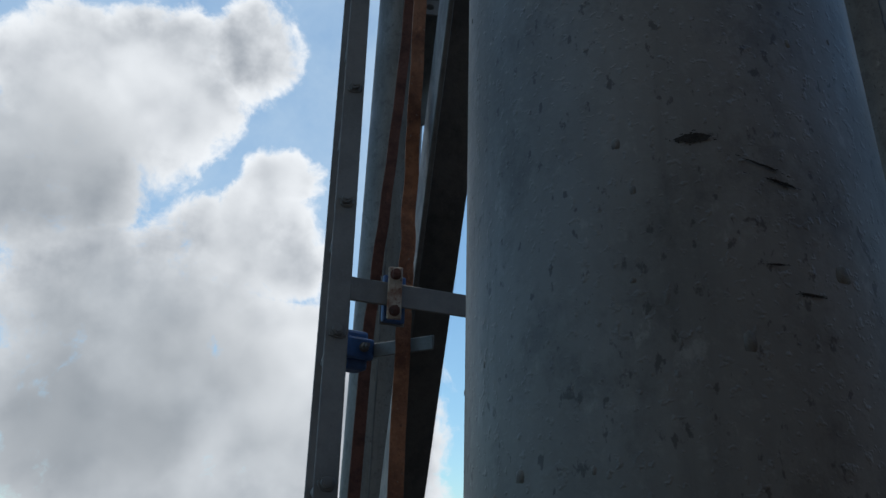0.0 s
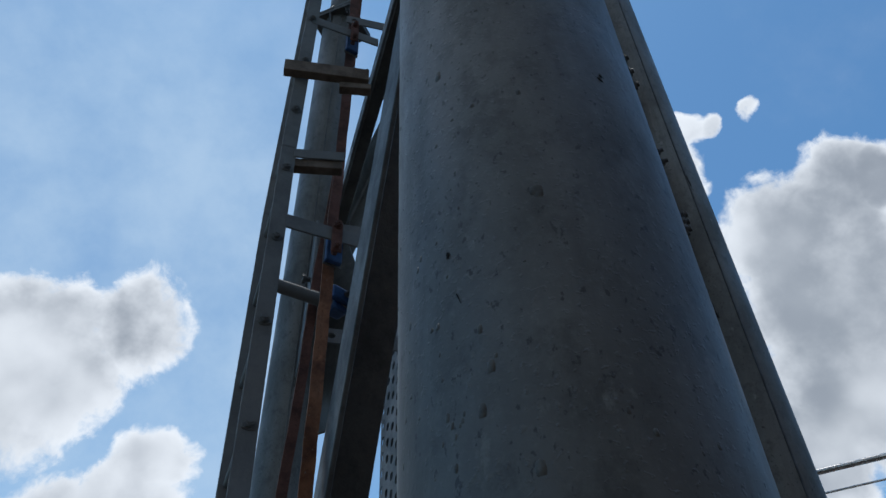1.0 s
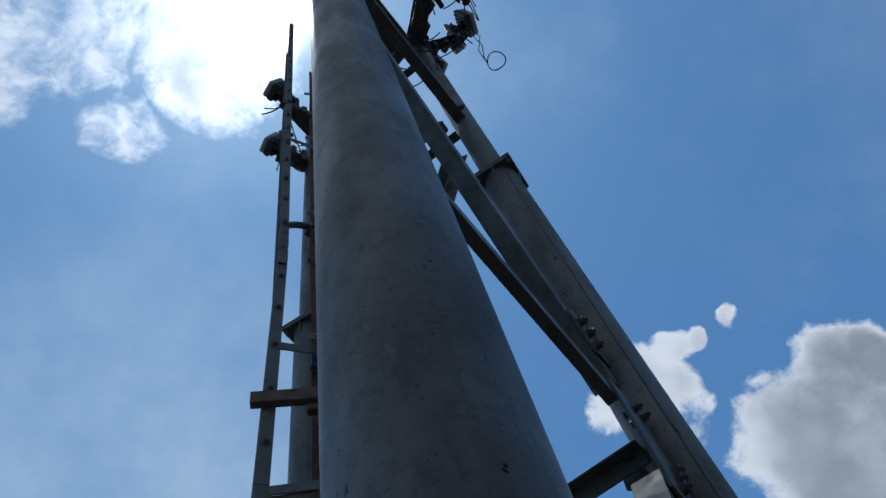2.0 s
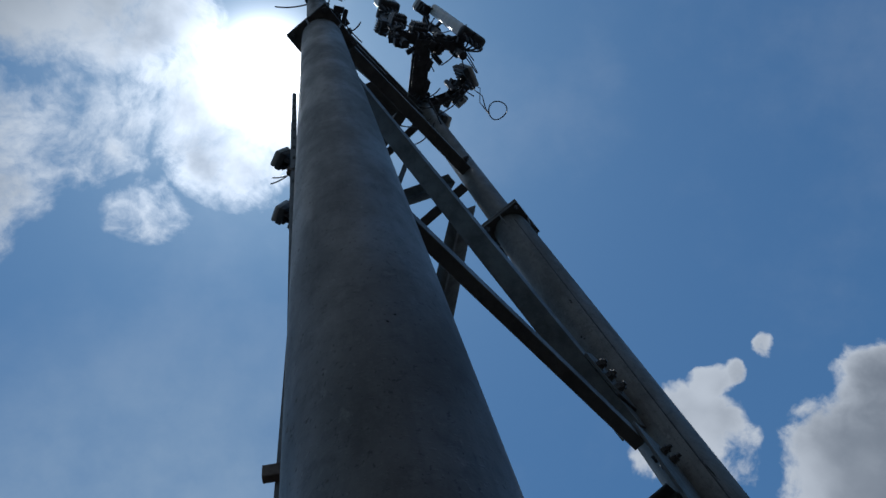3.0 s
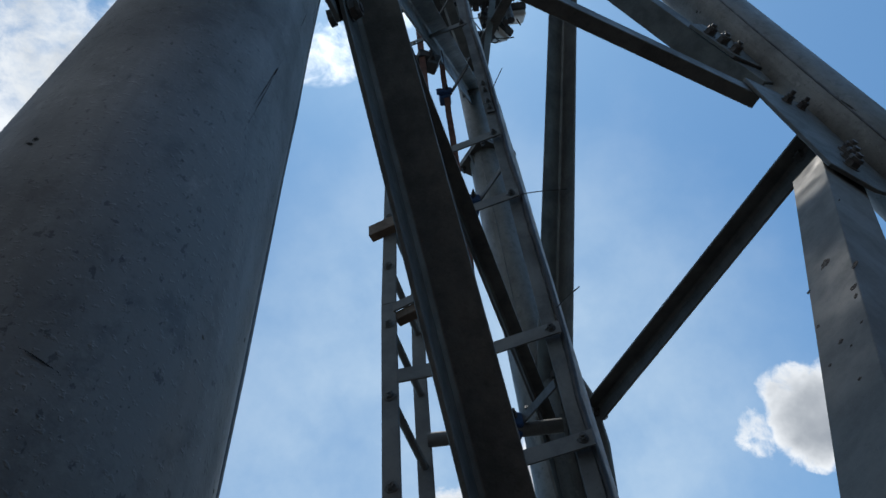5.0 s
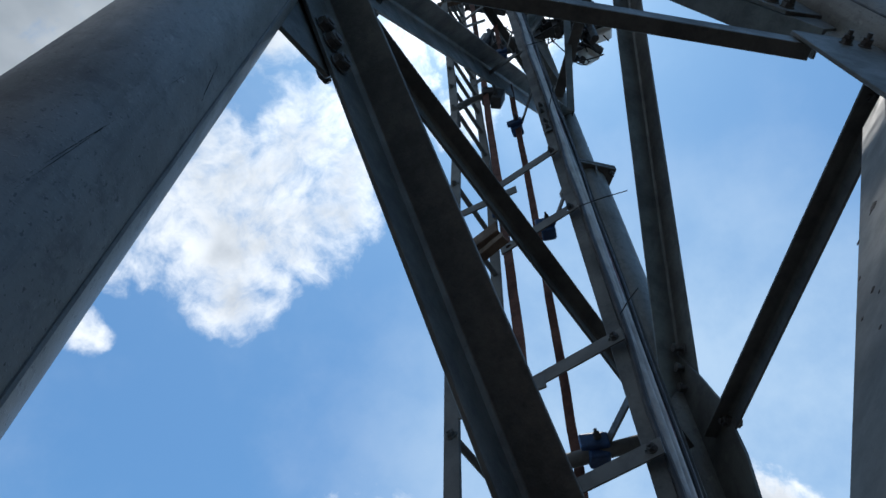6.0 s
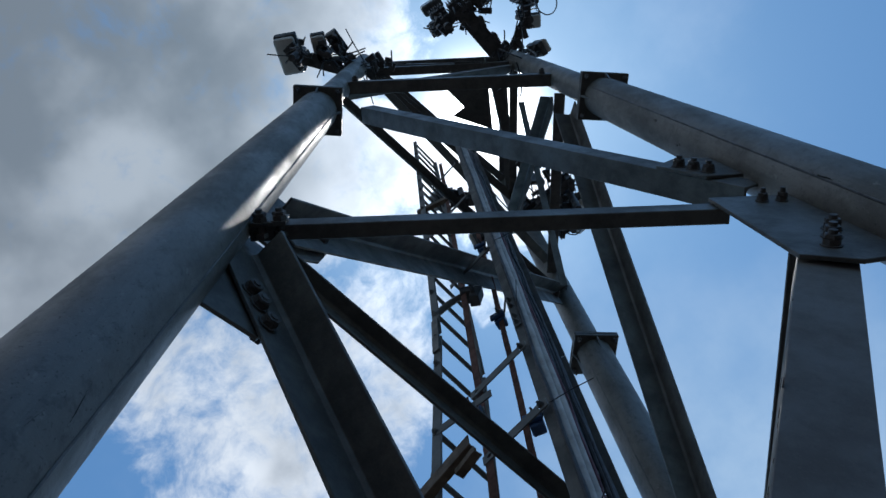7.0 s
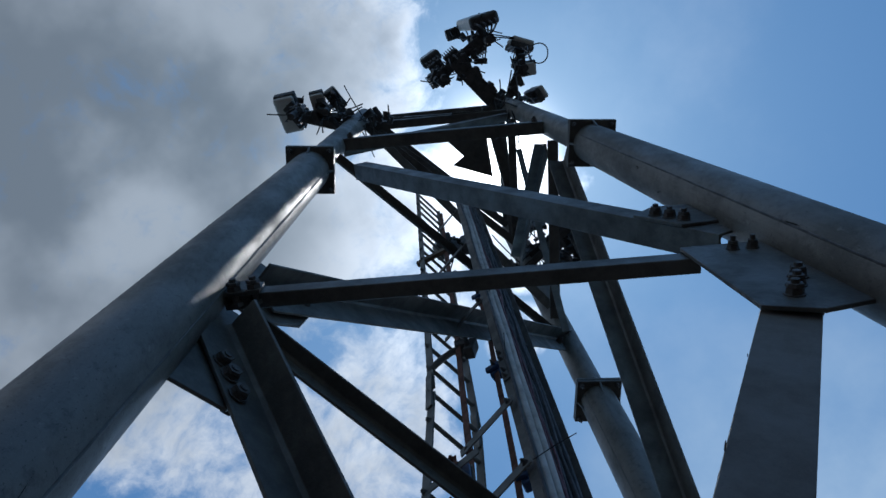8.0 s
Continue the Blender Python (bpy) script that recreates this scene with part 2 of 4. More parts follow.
    nt.links.new(noise_tex(fine * 0.35, 4.0, 0.65, seed=9.0), bp.inputs["Height"])
    last = bp.outputs[0]
    if lumps:
        # zinc runs and pimples
        lb = node("ShaderNodeBump")
        lb.inputs["Strength"].default_value, lb.inputs["Distance"].default_value = lumps * 0.6, 0.004
        nt.links.new(ramp(noise_tex(95.0, 3.0, 0.55, seed=4.4), 0.60, 0.74), lb.inputs["Height"])
        nt.links.new(last, lb.inputs["Normal"])
        pit = node("ShaderNodeBump")
        pit.inputs["Strength"].default_value, pit.inputs["Distance"].default_value = lumps * 1.6, 0.003
        nt.links.new(ramp(noise_tex(230.0, 2.0, 0.5, seed=8.4), 0.60, 0.72), pit.inputs["Height"])
        nt.links.new(lb.outputs[0], pit.inputs["Normal"])
        last = pit.outputs[0]
    nt.links.new(last, bsdf.inputs["Normal"])
    return m


GALV = material("galvanised_steel", (0.105, 0.111, 0.108), 0.52, 0.2, dark=(0.060, 0.065, 0.066), spots=(0.12, 0.10, 0.08), scale=7.0, bump=0.30, streak=0.5, spot_level=0.70, flecks=0.35)
GALV_TUBE = material("galvanised_tube", (0.128, 0.131, 0.122), 0.50, 0.0, dark=(0.080, 0.083, 0.078), spots=(0.030, 0.027, 0.023), scale=7.0, bump=0.12, fine=160.0, streak=0.55, spot_level=0.685, lumps=0.15, grain_z=0.4, mottle=0.40, flecks=0.85, gloss=0.42)
GALV_PALE = material("weathered_pale_steel", (0.150, 0.158, 0.157), 0.7, 0.0, dark=(0.118, 0.125, 0.126), spots=(0.13, 0.09, 0.06), scale=9.0, bump=0.0, streak=0.06, spot_level=0.70, mottle=0.12, flecks=0.18, gloss=0.3)
BOLT = material("dark_bolt_steel", (0.085, 0.088, 0.09), 0.6, 0.15, spots=(0.16, 0.09, 0.05), scale=25.0, bump=0.4)
RUST = material("orange_rust", (0.25, 0.105, 0.048), 0.88, 0.0, dark=(0.10, 0.042, 0.026), spots=(0.20, 0.17, 0.13), scale=14.0, bump=0.9, fine=180.0, streak=0.5, spot_level=0.64, flecks=0.7)
RUST_DARK = material("dark_rust", (0.125, 0.052, 0.036), 0.88, 0.0, dark=(0.055, 0.028, 0.023), spots=(0.2, 0.15, 0.11), scale=14.0, bump=0.8, fine=180.0, spot_level=0.68, flecks=0.6)
RUST_PLATE = material("rusted_clamp", (0.30, 0.27, 0.22), 0.75, 0.1, dark=(0.14, 0.06, 0.035), spots=(0.10, 0.035, 0.02), scale=30.0, bump=0.7, spot_level=0.6)
TIMBER = material("weathered_brown_angle", (0.15, 0.115, 0.085), 0.8, 0.0, dark=(0.075, 0.058, 0.045), scale=14.0, bump=0.6, streak=0.4)
BLUE = material("blue_plastic", (0.018, 0.07, 0.20), 0.5, 0.0, dark=(0.012, 0.04, 0.11), scale=20.0, bump=0.2)
CABLE = material("black_cable", (0.018, 0.018, 0.02), 0.5, 0.0, scale=20.0, bump=0.1)
CABLE_RED = material("maroon_cable", (0.10, 0.02, 0.03), 0.5, 0.0, scale=20.0, bump=0.1)
CABLE_GREY = material("grey_conduit", (0.42, 0.42, 0.41), 0.5, 0.0, scale=12.0, bump=0.1)
PLASTIC = material("white_radome", (0.52, 0.53, 0.52), 0.45, 0.0, dark=(0.45, 0.46, 0.45), scale=9.0, bump=0.08, streak=0.3)
DARKMETAL = material("dark_mount_steel", (0.085, 0.09, 0.095), 0.6, 0.4, scale=18.0, bump=0.3)
CHROME = material("stainless_tube", (0.62, 0.60, 0.58), 0.22, 1.0, scale=5.0, bump=0.02)
CONCRETE = material("concrete_slab", (0.050, 0.048, 0.046), 0.9, 0.0, dark=(0.036, 0.034, 0.032), spots=(0.08, 0.08, 0.07), scale=1.2, bump=0.5, fine=60.0)
PLASTER = material("brown_plaster", (0.36, 0.235, 0.175), 0.9, 0.0, dark=(0.29, 0.19, 0.14), scale=2.0, bump=0.4, fine=90.0, streak=0.25)


# ---- builders ----
def part(name, bm, mat, parent, label=""):
    me = bpy.data.meshes.new(name)
    bm.normal_update()
    bm.to_mesh(me)
    bm.free()
    me.materials.append(mat)
    ob = new(name, me)
    ob.parent = parent
    if label:
        ob["label"] = label
    return ob


def thing(name, label, category, group="", kind=""):
    return tagged(new(name), label, category, group, kind)


def smooth(ob, angle=40):
    for f in ob.data.polygons:
        f.use_smooth = True
    try:
        ob.data.set_sharp_from_angle(angle=radians(angle))
    except AttributeError:
        pass
    return ob


def bevel(bm, w, seg=1):
    bmesh.ops.bevel(bm, geom=[e for e in bm.edges if e.calc_face_angle(0) > 0.6], offset=w, segments=seg, affect="EDGES", profile=0.6)
    return bm


def extrude_profile(p, q, u, v, pts, bm=None):
    """A prism from p to q whose section is pts in the directions u and v."""
    bm = bm or bmesh.new()
    p, q, u, v = Vector(p), Vector(q), Vector(u), Vector(v)
    a = [bm.verts.new(p + u * x + v * y) for x, y in pts]
    b = [bm.verts.new(q + u * x + v * y) for x, y in pts]
    n = len(pts)
    bm.faces.new(a)
    bm.faces.new(b[::-1])
    for i in range(n):
        bm.faces.new((a[i], b[i], b[(i + 1) % n], a[(i + 1) % n]))
    bmesh.ops.recalc_face_normals(bm, faces=bm.faces)
    return bm


def square_to(d, hint):
    d = Vector(d).normalized()
    h = Vector(hint)
    return (h - d * h.dot(d)).normalized()


def angle_bm(p, q, u, v, w, th=0.010, w2=None):
    d = (Vector(q) - Vector(p)).normalized()
    u = square_to(d, u)
    v = square_to(d, v)
    v = (v - u * v.dot(u)).normalized()
    w2 = w2 or w
    pts = [(0, 0), (w, 0), (w, th), (th * 1.9, th), (th, th * 1.9), (th, w2), (0, w2)]
    return bevel(extrude_profile(p, q, u, v, pts), 0.0018)


def bar_bm(p, q, hint, w, th, bev=0.0015):
    """Flat bar: w wide along hint, th thick."""
    d = (Vector(q) - Vector(p)).normalized()
    u = square_to(d, hint)
    v = d.cross(u)
    pts = [(-w / 2, -th / 2), (w / 2, -th / 2), (w / 2, th / 2), (-w / 2, th / 2)]
    return bevel(extrude_profile(p, q, u, v, pts), bev)


def tube_bm(points, radius, n=16, radius2=None, cap=True):
    bm = bmesh.new()
    pts = [Vector(p) for p in points]
    rings = []
    ref = None
    for i, p in enumerate(pts):
        d = (pts[min(i + 1, len(pts) - 1)] - pts[max(i - 1, 0)]).normalized()
        if ref is None:
            ref = d.orthogonal().normalized()
        ref = (ref - d * ref.dot(d)).normalized()
        s = d.cross(ref)
        r = radius if radius2 is None else radius + (radius2 - radius) * i / (len(pts) - 1)
        rings.append([bm.verts.new(p + (ref * math.cos(a) + s * math.sin(a)) * r) for a in (2 * math.pi * k / n for k in range(n))])
    for a, b in zip(rings, rings[1:]):
        for k in range(n):
            bm.faces.new((a[k], a[(k + 1) % n], b[(k + 1) % n], b[k]))
    if cap:
        bm.faces.new(rings[0][::-1])
        bm.faces.new(rings[-1])
    bmesh.ops.recalc_face_normals(bm, faces=bm.faces)
    return bm


def hang(p, q, sag, n=9, side=(0, 0, 0)):
    """Points of a slack cable from p to q."""
    p, q, s = Vector(p), Vector(q), Vector(side)
    return [p.lerp(q, k / n) + (s + Vector((0, 0, -sag))) * 4 * (k / n) * (1 - k / n) for k in range(n + 1)]


def plate_bm(points, normal, th, bev=0.0015):
    """A flat plate with the given outline, th thick along the normal."""
    bm = bmesh.new()
    n = Vector(normal).normalized()
    a = [bm.verts.new(Vector(p) - n * th / 2) for p in points]
    b = [bm.verts.new(Vector(p) + n * th / 2) for p in points]
    k = len(a)
    bm.faces.new(a)
    bm.faces.new(b[::-1])
    for i in range(k):
        bm.faces.new((a[i], b[i], b[(i + 1) % k], a[(i + 1) % k]))
    bmesh.ops.recalc_face_normals(bm, faces=bm.faces)
    return bevel(bm, bev)


def bolt_bm(at, axis, r=0.019, head=0.014, stud=0.010, both=0.03):
    """Nut, washer and stud end on one side, hexagon head on the other."""
    bm = bmesh.new()
    at, d = Vector(at), Vector(axis).normalized()
    u = d.orthogonal().normalized()
    v = d.cross(u)

    def disc(r0, z0, z1, n, turn=0.0, chamfer=0.0):
        lo = [bm.verts.new(at + d * z0 + (u * math.cos(turn + 2 * math.pi * k / n) + v * math.sin(turn + 2 * math.pi * k / n)) * r0) for k in range(n)]
        hi = [bm.verts.new(at + d * z1 + (u * math.cos(turn + 2 * math.pi * k / n) + v * math.sin(turn + 2 * math.pi * k / n)) * r0 * (1 - chamfer)) for k in range(n)]
        bm.faces.new(lo[::-1])
        bm.faces.new(hi)
        for k in range(n):
            bm.faces.new((lo[k], lo[(k + 1) % n], hi[(k + 1) % n], hi[k]))

    disc(r * 1.35, 0, 0.003, 12)
    disc(r * 1.12, 0.003, 0.003 + head, 6, 0.2, 0.05)
    disc(r * 1.1, 0.005 + head, 0.003 + head * 1.8, 6, 0.6, 0.08)
    disc(r * 0.6, -both, 0.003 + head * 1.8 + stud, 10, 0, 0.1)
    if both:
        disc(r * 1.1, -both - head, -both, 6, 0.4, 0.06)
    bmesh.ops.recalc_face_normals(bm, faces=bm.faces)
    return bm


def box_bm(m, size, bev=0.01, seg=2):
    bm = bmesh.new()
    bmesh.ops.create_cube(bm, size=1.0)
    bmesh.ops.scale(bm, vec=size, verts=bm.verts)
    bmesh.ops.bevel(bm, geom=bm.edges[:], offset=min(bev, min(size) * 0.45), segments=seg, affect="EDGES", profile=0.5)
    bmesh.ops.transform(bm, matrix=m, verts=bm.verts)
    return bm


# ---- plan of the tower ----
LEGS = {
    "a": (Vector((-0.572, -1.281, 0)), Vector((0.0150, 0.0397, 1))),
    "b": (Vector((0.964, 0.020, 0)), Vector((-0.0320, -0.0017, 1))),
    "c": (Vector((-0.371, 1.377, 0)), Vector((0.0170, -0.0382, 1))),
}
R_LEG, R_UP, Z_FLANGE, Z_TOP = 0.110, 0.084, 6.16, 9.7


def on_leg(k, z):
    p, d = LEGS[k]
    return p + d * z


def outward(k, m):
    """Outward normal of the face between two legs."""
    n = (on_leg(m, 3) - on_leg(k, 3)).cross(on_leg(k, 6) - on_leg(k, 0)).normalized()
    mid = (on_leg(k, 3) + on_leg(m, 3)) / 2
    return n if n.dot(Vector((mid.x, mid.y, 0))) > 0 else -n


N_AB, N_BC, N_CA = outward("a", "b"), outward("b", "c"), outward("c", "a")
UP = Vector((0, 0, 1))


def onto(point, k, m, off=0.0):
    """The point moved square onto the plane of a face, off metres outside it."""
    n = outward(k, m)
    p = Vector(point)
    return p - n * ((p - on_leg(k, 3)).dot(n) - off)


# ---- ground ----
bm = bmesh.new()
bmesh.ops.create_grid(bm, x_segments=2, y_segments=2, size=2000)
ground = part("ground", bm, CONCRETE, None)
tagged(ground, "wide grey concrete roof slab round the tower", "ground", kind="structure")

# ---- the neighbouring stair house with its rail ----
RAIL_AT, RAIL_DIR = Vector((5.55, 3.83, 0)), Vector((0.63, -0.777, 0)).normalized()
RAIL_OUT = Vector((0.777, 0.63, 0))


def rail_point(s, z, back=0.0):
    return RAIL_AT + RAIL_DIR * s + RAIL_OUT * back + UP * z


wall = thing("wall_east", "brown plastered parapet wall with a coping", "wall", kind="structure")
part("wall_face", extrude_profile(rail_point(-3.5, 2.0, 0.12), rail_point(6, 2.0, 0.12), UP, RAIL_OUT, [(-2.0, -0.1), (1.92, -0.1), (1.92, 0.12), (-2.0, 0.12)]), PLASTER, wall)
part("coping", bevel(extrude_profile(rail_point(-3.55, 3.92, 0.1), rail_point(6.05, 3.92, 0.1), UP, RAIL_OUT, [(0, -0.12), (0.06, -0.12), (0.06, 0.16), (0, 0.16)]), 0.008), PLASTER, wall)
# unseen wall, added to cut the southern light on the lower legs
shade_wall = thing("shade_wall_south", "plain brown plastered wall out of view, added to shade the legs", "wall", kind="structure")
part("wall_face", extrude_profile((-3, -3.4, 0), (9, -3.4, 0), UP, (0, 1, 0), [(0, -0.12), (3.6, -0.12), (3.6, 0.12), (0, 0.12)]), PLASTER, shade_wall)
part("coping", bevel(extrude_profile((-3.05, -3.4, 3.6), (9.05, -3.4, 3.6), UP, (0, 1, 0), [(0, -0.16), (0.06, -0.16), (0.06, 0.16), (0, 0.16)]), 0.008), PLASTER, shade_wall)
railing = thing("railing", "polished stainless steel tube railing on the brown parapet", "railing")
for z, r in ((5.08, 0.030), (4.86, 0.011), (4.64, 0.011), (4.40, 0.026), (4.20, 0.011)):
    smooth(part("handrail" if r > 0.02 else "rail_tube", tube_bm([rail_point(-3.4, z), rail_point(6, z)], r, 14), CHROME, railing))
for i in range(8):
    s = -3.1 + 1.28 * i
    post = smooth(part("post", tube_bm([rail_point(s, 4.38), rail_point(s, 5.07)], 0.019, 12), CHROME, railing))
    smooth(part("stub_post", tube_bm([rail_point(s + 0.55, 3.98), rail_point(s + 0.55, 4.39)], 0.024, 12), CHROME, railing))
    smooth(part("collar", tube_bm([rail_point(s + 0.55, 4.18), rail_point(s + 0.55, 4.25)], 0.033, 12), CHROME, railing))


# ---- the three legs ----
def leg(k, label):
    t = thing("tower_leg", label, "tower leg", "legs of the tower")
    zf = {"a": 6.20, "b": 6.22, "c": 6.02}[k]
    pts = [on_leg(k, -0.02 + (zf + 0.02) * i / 24) for i in range(25)]
    smooth(part("lower_tube", tube_bm(pts, R_LEG, 64), GALV_TUBE, t))
    pts = [on_leg(k, zf + (Z_TOP - zf) * i / 12) for i in range(13)]
    smooth(part("upper_tube", tube_bm(pts, R_UP, 48), GALV_TUBE, t))
    p, d = on_leg(k, zf), LEGS[k][1].normalized()
    u = square_to(d, (0.70, 0.71, 0))
    v = d.cross(u)
    s = 0.136
    plates = []
    for j, dz in enumerate((-0.013, 0.013)):
        c = p + d * dz
        plates.append(part("flange_plate", plate_bm([c + u * s + v * s, c - u * s + v * s, c - u * s - v * s, c + u * s - v * s], d, 0.022, 0.003), GALV, t))
    for a in range(4):
        w = u * math.cos(math.pi / 2 * a) + v * math.sin(math.pi / 2 * a)
        x = d.cross(w)
        c = p + d * -0.024
        part("rib", plate_bm([c + w * 0.10, c + w * 0.135, c + w * 0.10 - d * 0.15], x, 0.010), GALV, plates[0])
        c = p + d * 0.024
        part("rib", plate_bm([c + w * 0.075, c + w * 0.135, c + w * 0.075 + d * 0.13], x, 0.010), GALV, plates[1])
        w2 = u * math.cos(math.pi / 2 * a + math.pi / 4) + v * math.sin(math.pi / 2 * a + math.pi / 4)
        part("bolt", bolt_bm(p + w2 * 0.155 - d * 0.024, -d, 0.014, 0.013, 0.02, 0.05), BOLT, plates[0])
    # base
    c = on_leg(k, 0.02)
    part("base_plate", plate_bm([c + (u + v) * 0.22, c + (v - u) * 0.22, c - (u + v) * 0.22, c + (u - v) * 0.22], UP, 0.03, 0.004), GALV, t)
    # long seam weld
    w = {"a": Vector((0.62, 0.5, 0)), "b": Vector((-0.22, -0.975, 0)), "c": Vector((-0.2, -0.98, 0))}[k]
    w = square_to(d, w)
    for i, (z0, z1) in enumerate(((0.2, 3.0), (3.0, 6.1))):
        smooth(part("seam_weld", tube_bm([on_leg(k, z0 + (z1 - z0) * j / 20) + w * (R_LEG - 0.001 + 0.0006 * math.sin(j * 2.3)) for j in range(21)], 0.0040, 6), DARKMETAL if k == "b" else GALV, t))
    return t


leg_a = leg("a", "thick grey galvanised steel tube leg, pitted and scuffed")
leg_b = leg("b", "grey galvanised steel tube leg with large bolted gusset plates")
leg_c = leg("c", "grey galvanised steel tube leg behind the ladder")


SCUFF = material("dark_scuff", (0.036, 0.035, 0.032), 0.9, 0.0, scale=160.0, bump=0.2, gloss=0.08)


def on_skin(k, z, deg, lift=0.0007):
    p, d = on_leg(k, z), LEGS[k][1].normalized()
    a = radians(deg)
    return p + square_to(d, (math.cos(a), math.sin(a), 0)) * (R_LEG + lift)


def scuff(bm, k, z, deg, wide, high, tilt, seed):
    """An irregular dark rub mark that follows the tube's skin."""
    rnd = random.Random(seed)

    def blot(x0, y0, rx, ry, n):
        ring = []
        for i in range(n):
            a = 2 * math.pi * i / n
            r = rnd.uniform(0.7, 1.1)
            x, y = x0 + rx * math.cos(a) * r, y0 + ry * math.sin(a) * r
            x, y = x * math.cos(tilt) - y * math.sin(tilt), x * math.sin(tilt) + y * math.cos(tilt)
            ring.append(bm.verts.new(on_skin(k, z + y, deg + math.degrees(x / R_LEG), rnd.uniform(0.0004, 0.0007))))
        bm.faces.new(ring)

    blot(0, 0, wide * 0.43, high * 0.43, 16)
    for i in range(60):
        x, y = rnd.gauss(0, 0.27) * wide, rnd.gauss(0, 0.27) * high
        blot(x, y, wide * rnd.uniform(0.015, 0.07), high * rnd.uniform(0.03, 0.11), 6)


def rub_mark(bm, parent):
    marks = part("rub_mark", bm, SCUFF, parent, "dark rub marks and scratches")
    marks["kind"] = "stuff"


bm = bmesh.new()


for i, (z, deg, wide, high, tilt) in enumerate((
        (1.777, -112.0, 0.018, 0.0050, 0.05), (1.764, -98.0, 0.020, 0.0012, -0.35), (1.756, -94.0, 0.016, 0.0018, -0.25), (1.707, -91.0, 0.014, 0.0016, -0.05),
        (1.719, -98.0, 0.010, 0.0010, 0.0), (1.868, -128.0, 0.026, 0.0012, 0.15), (2.059, -153.5, 0.003, 0.008, 0.1), (2.225, -84.0, 0.007, 0.003, -0.6),
        (2.231, -83.2, 0.004, 0.006, 0.5), (2.034, -47.0, 0.018, 0.0012, -0.4), (2.425, -12.0, 0.0007, 0.12, -0.10), (2.44, -12.4, 0.0005, 0.14, -0.12), (2.49, -9.0, 0.0016, 0.03, -0.1), (2.70, 3.0, 0.0006, 0.06, -0.1),
        (2.556, -93.4, 0.003, 0.007, 0.2), (2.573, -88.4, 0.003, 0.005, 0.0), (2.787, 21.8, 0.002, 0.08, 0.15), (2.02, -150.0, 0.0010, 0.012, 0.3))):
    scuff(bm, "a", z, deg, wide, high, tilt, i)
rub_mark(bm, leg_a)
bm = bmesh.new()
for i, (z, deg, wide, high, tilt) in enumerate(((3.177, -137.6, 0.03, 0.05, 0.3), (3.161, -143.0, 0.02, 0.06, 0.2), (4.765, -150.0, 0.02, 0.03, 0.3), (4.74, -146.0, 0.015, 0.02, 0.9), (5.05, -118.0, 0.01, 0.06, 0.2), (3.77, -100.0, 0.012, 0.16, 0.05), (5.034, -120.0, 0.012, 0.04, 0.2))):
    scuff(bm, "b", z, deg, wide * 0.6, high * 0.6, tilt, 40 + i)
rub_mark(bm, leg_b)

ZINC = material("zinc_drip", (0.115, 0.115, 0.105), 0.6, 0.0, scale=80.0, bump=0.3, gloss=0.25)
rnd = random.Random(21)
bm = bmesh.new()
spots = [(2.089, -120.0, 0.006), (1.963, -140.8, 0.004), (1.938, -144.7, 0.004), (1.898, -130.2, 0.0045), (1.687, -105.7, 0.004), (1.718, -82.3, 0.006), (2.261, -153.8, 0.005), (2.088, -119.0, 0.005), (1.779, -128.9, 0.003), (1.641, -156.9, 0.004)]
spots += [(rnd.uniform(1.5, 4.2), rnd.uniform(-200, 40), rnd.choice((0.0007, 0.0010, 0.0014, 0.002))) for i in range(110)]
spots += [(rnd.uniform(1.9, 5.2), rnd.gauss(-165, 28), rnd.choice((0.0010, 0.0014, 0.002, 0.0026))) for i in range(420)]
for z, deg, r in spots:
    m = Matrix.Translation(on_skin("a", z, deg, -r * 0.35)) @ Matrix.Rotation(radians(deg), 4, "Z") @ Matrix.Diagonal((0.6, 1.0, rnd.uniform(1.0, 2.2), 1))
    bmesh.ops.create_icosphere(bm, subdivisions=1, radius=r, matrix=m)
drips = smooth(part("zinc_speckle", bm, ZINC, leg_a, "small pale zinc drips on the tube"), 180)
drips["kind"] = "stuff"


# ---- bracing ----
def brace(label, p, q, u, v, w, mat=GALV, th=0.010, bolts=(), axis=None, name="brace", w2=None):
    t = thing(name, label, "brace", "bracing of the tower")
    bar = part("angle_bar", angle_bm(p, q, u, v, w, th, w2), mat, t)
    for b in bolts:
        part("bolt", bolt_bm(b, axis), BOLT, bar)
    return t


def gusset(parent, points, k, m, off, th=0.012):
    n = outward(k, m)
    return part("gusset_plate", plate_bm([onto(p, k, m, off) for p in points], n, th), GALV, parent)


def off_face(p, k, m, off):
    return onto(p, k, m, off)


# face a-b
gusset(leg_b, [(0.571, -0.2, 3.905), (0.687, -0.1, 3.90), (0.76, -0.04, 3.90), (0.86, 0.05, 3.86), (0.87, 0.05, 3.36), (0.775, -0.04, 3.348), (0.671, -0.13, 3.318), (0.578, -0.205, 3.376)], "a", "b", -0.012)
gusset(leg_b, [(0.561, -0.195, 4.365), (0.634, -0.13, 4.47), (0.745, -0.04, 4.455), (0.84, 0.04, 4.40), (0.84, 0.04, 4.15), (0.745, -0.045, 4.185), (0.645, -0.13, 4.175)], "a", "b", -0.012)
gusset(leg_a, [(-0.454, -1.06, 3.873), (-0.361, -0.982, 3.877), (-0.363, -0.981, 3.962), (-0.462, -1.063, 4.01), (-0.53, -1.12, 4.0), (-0.53, -1.12, 3.87)], "a", "b", -0.012)
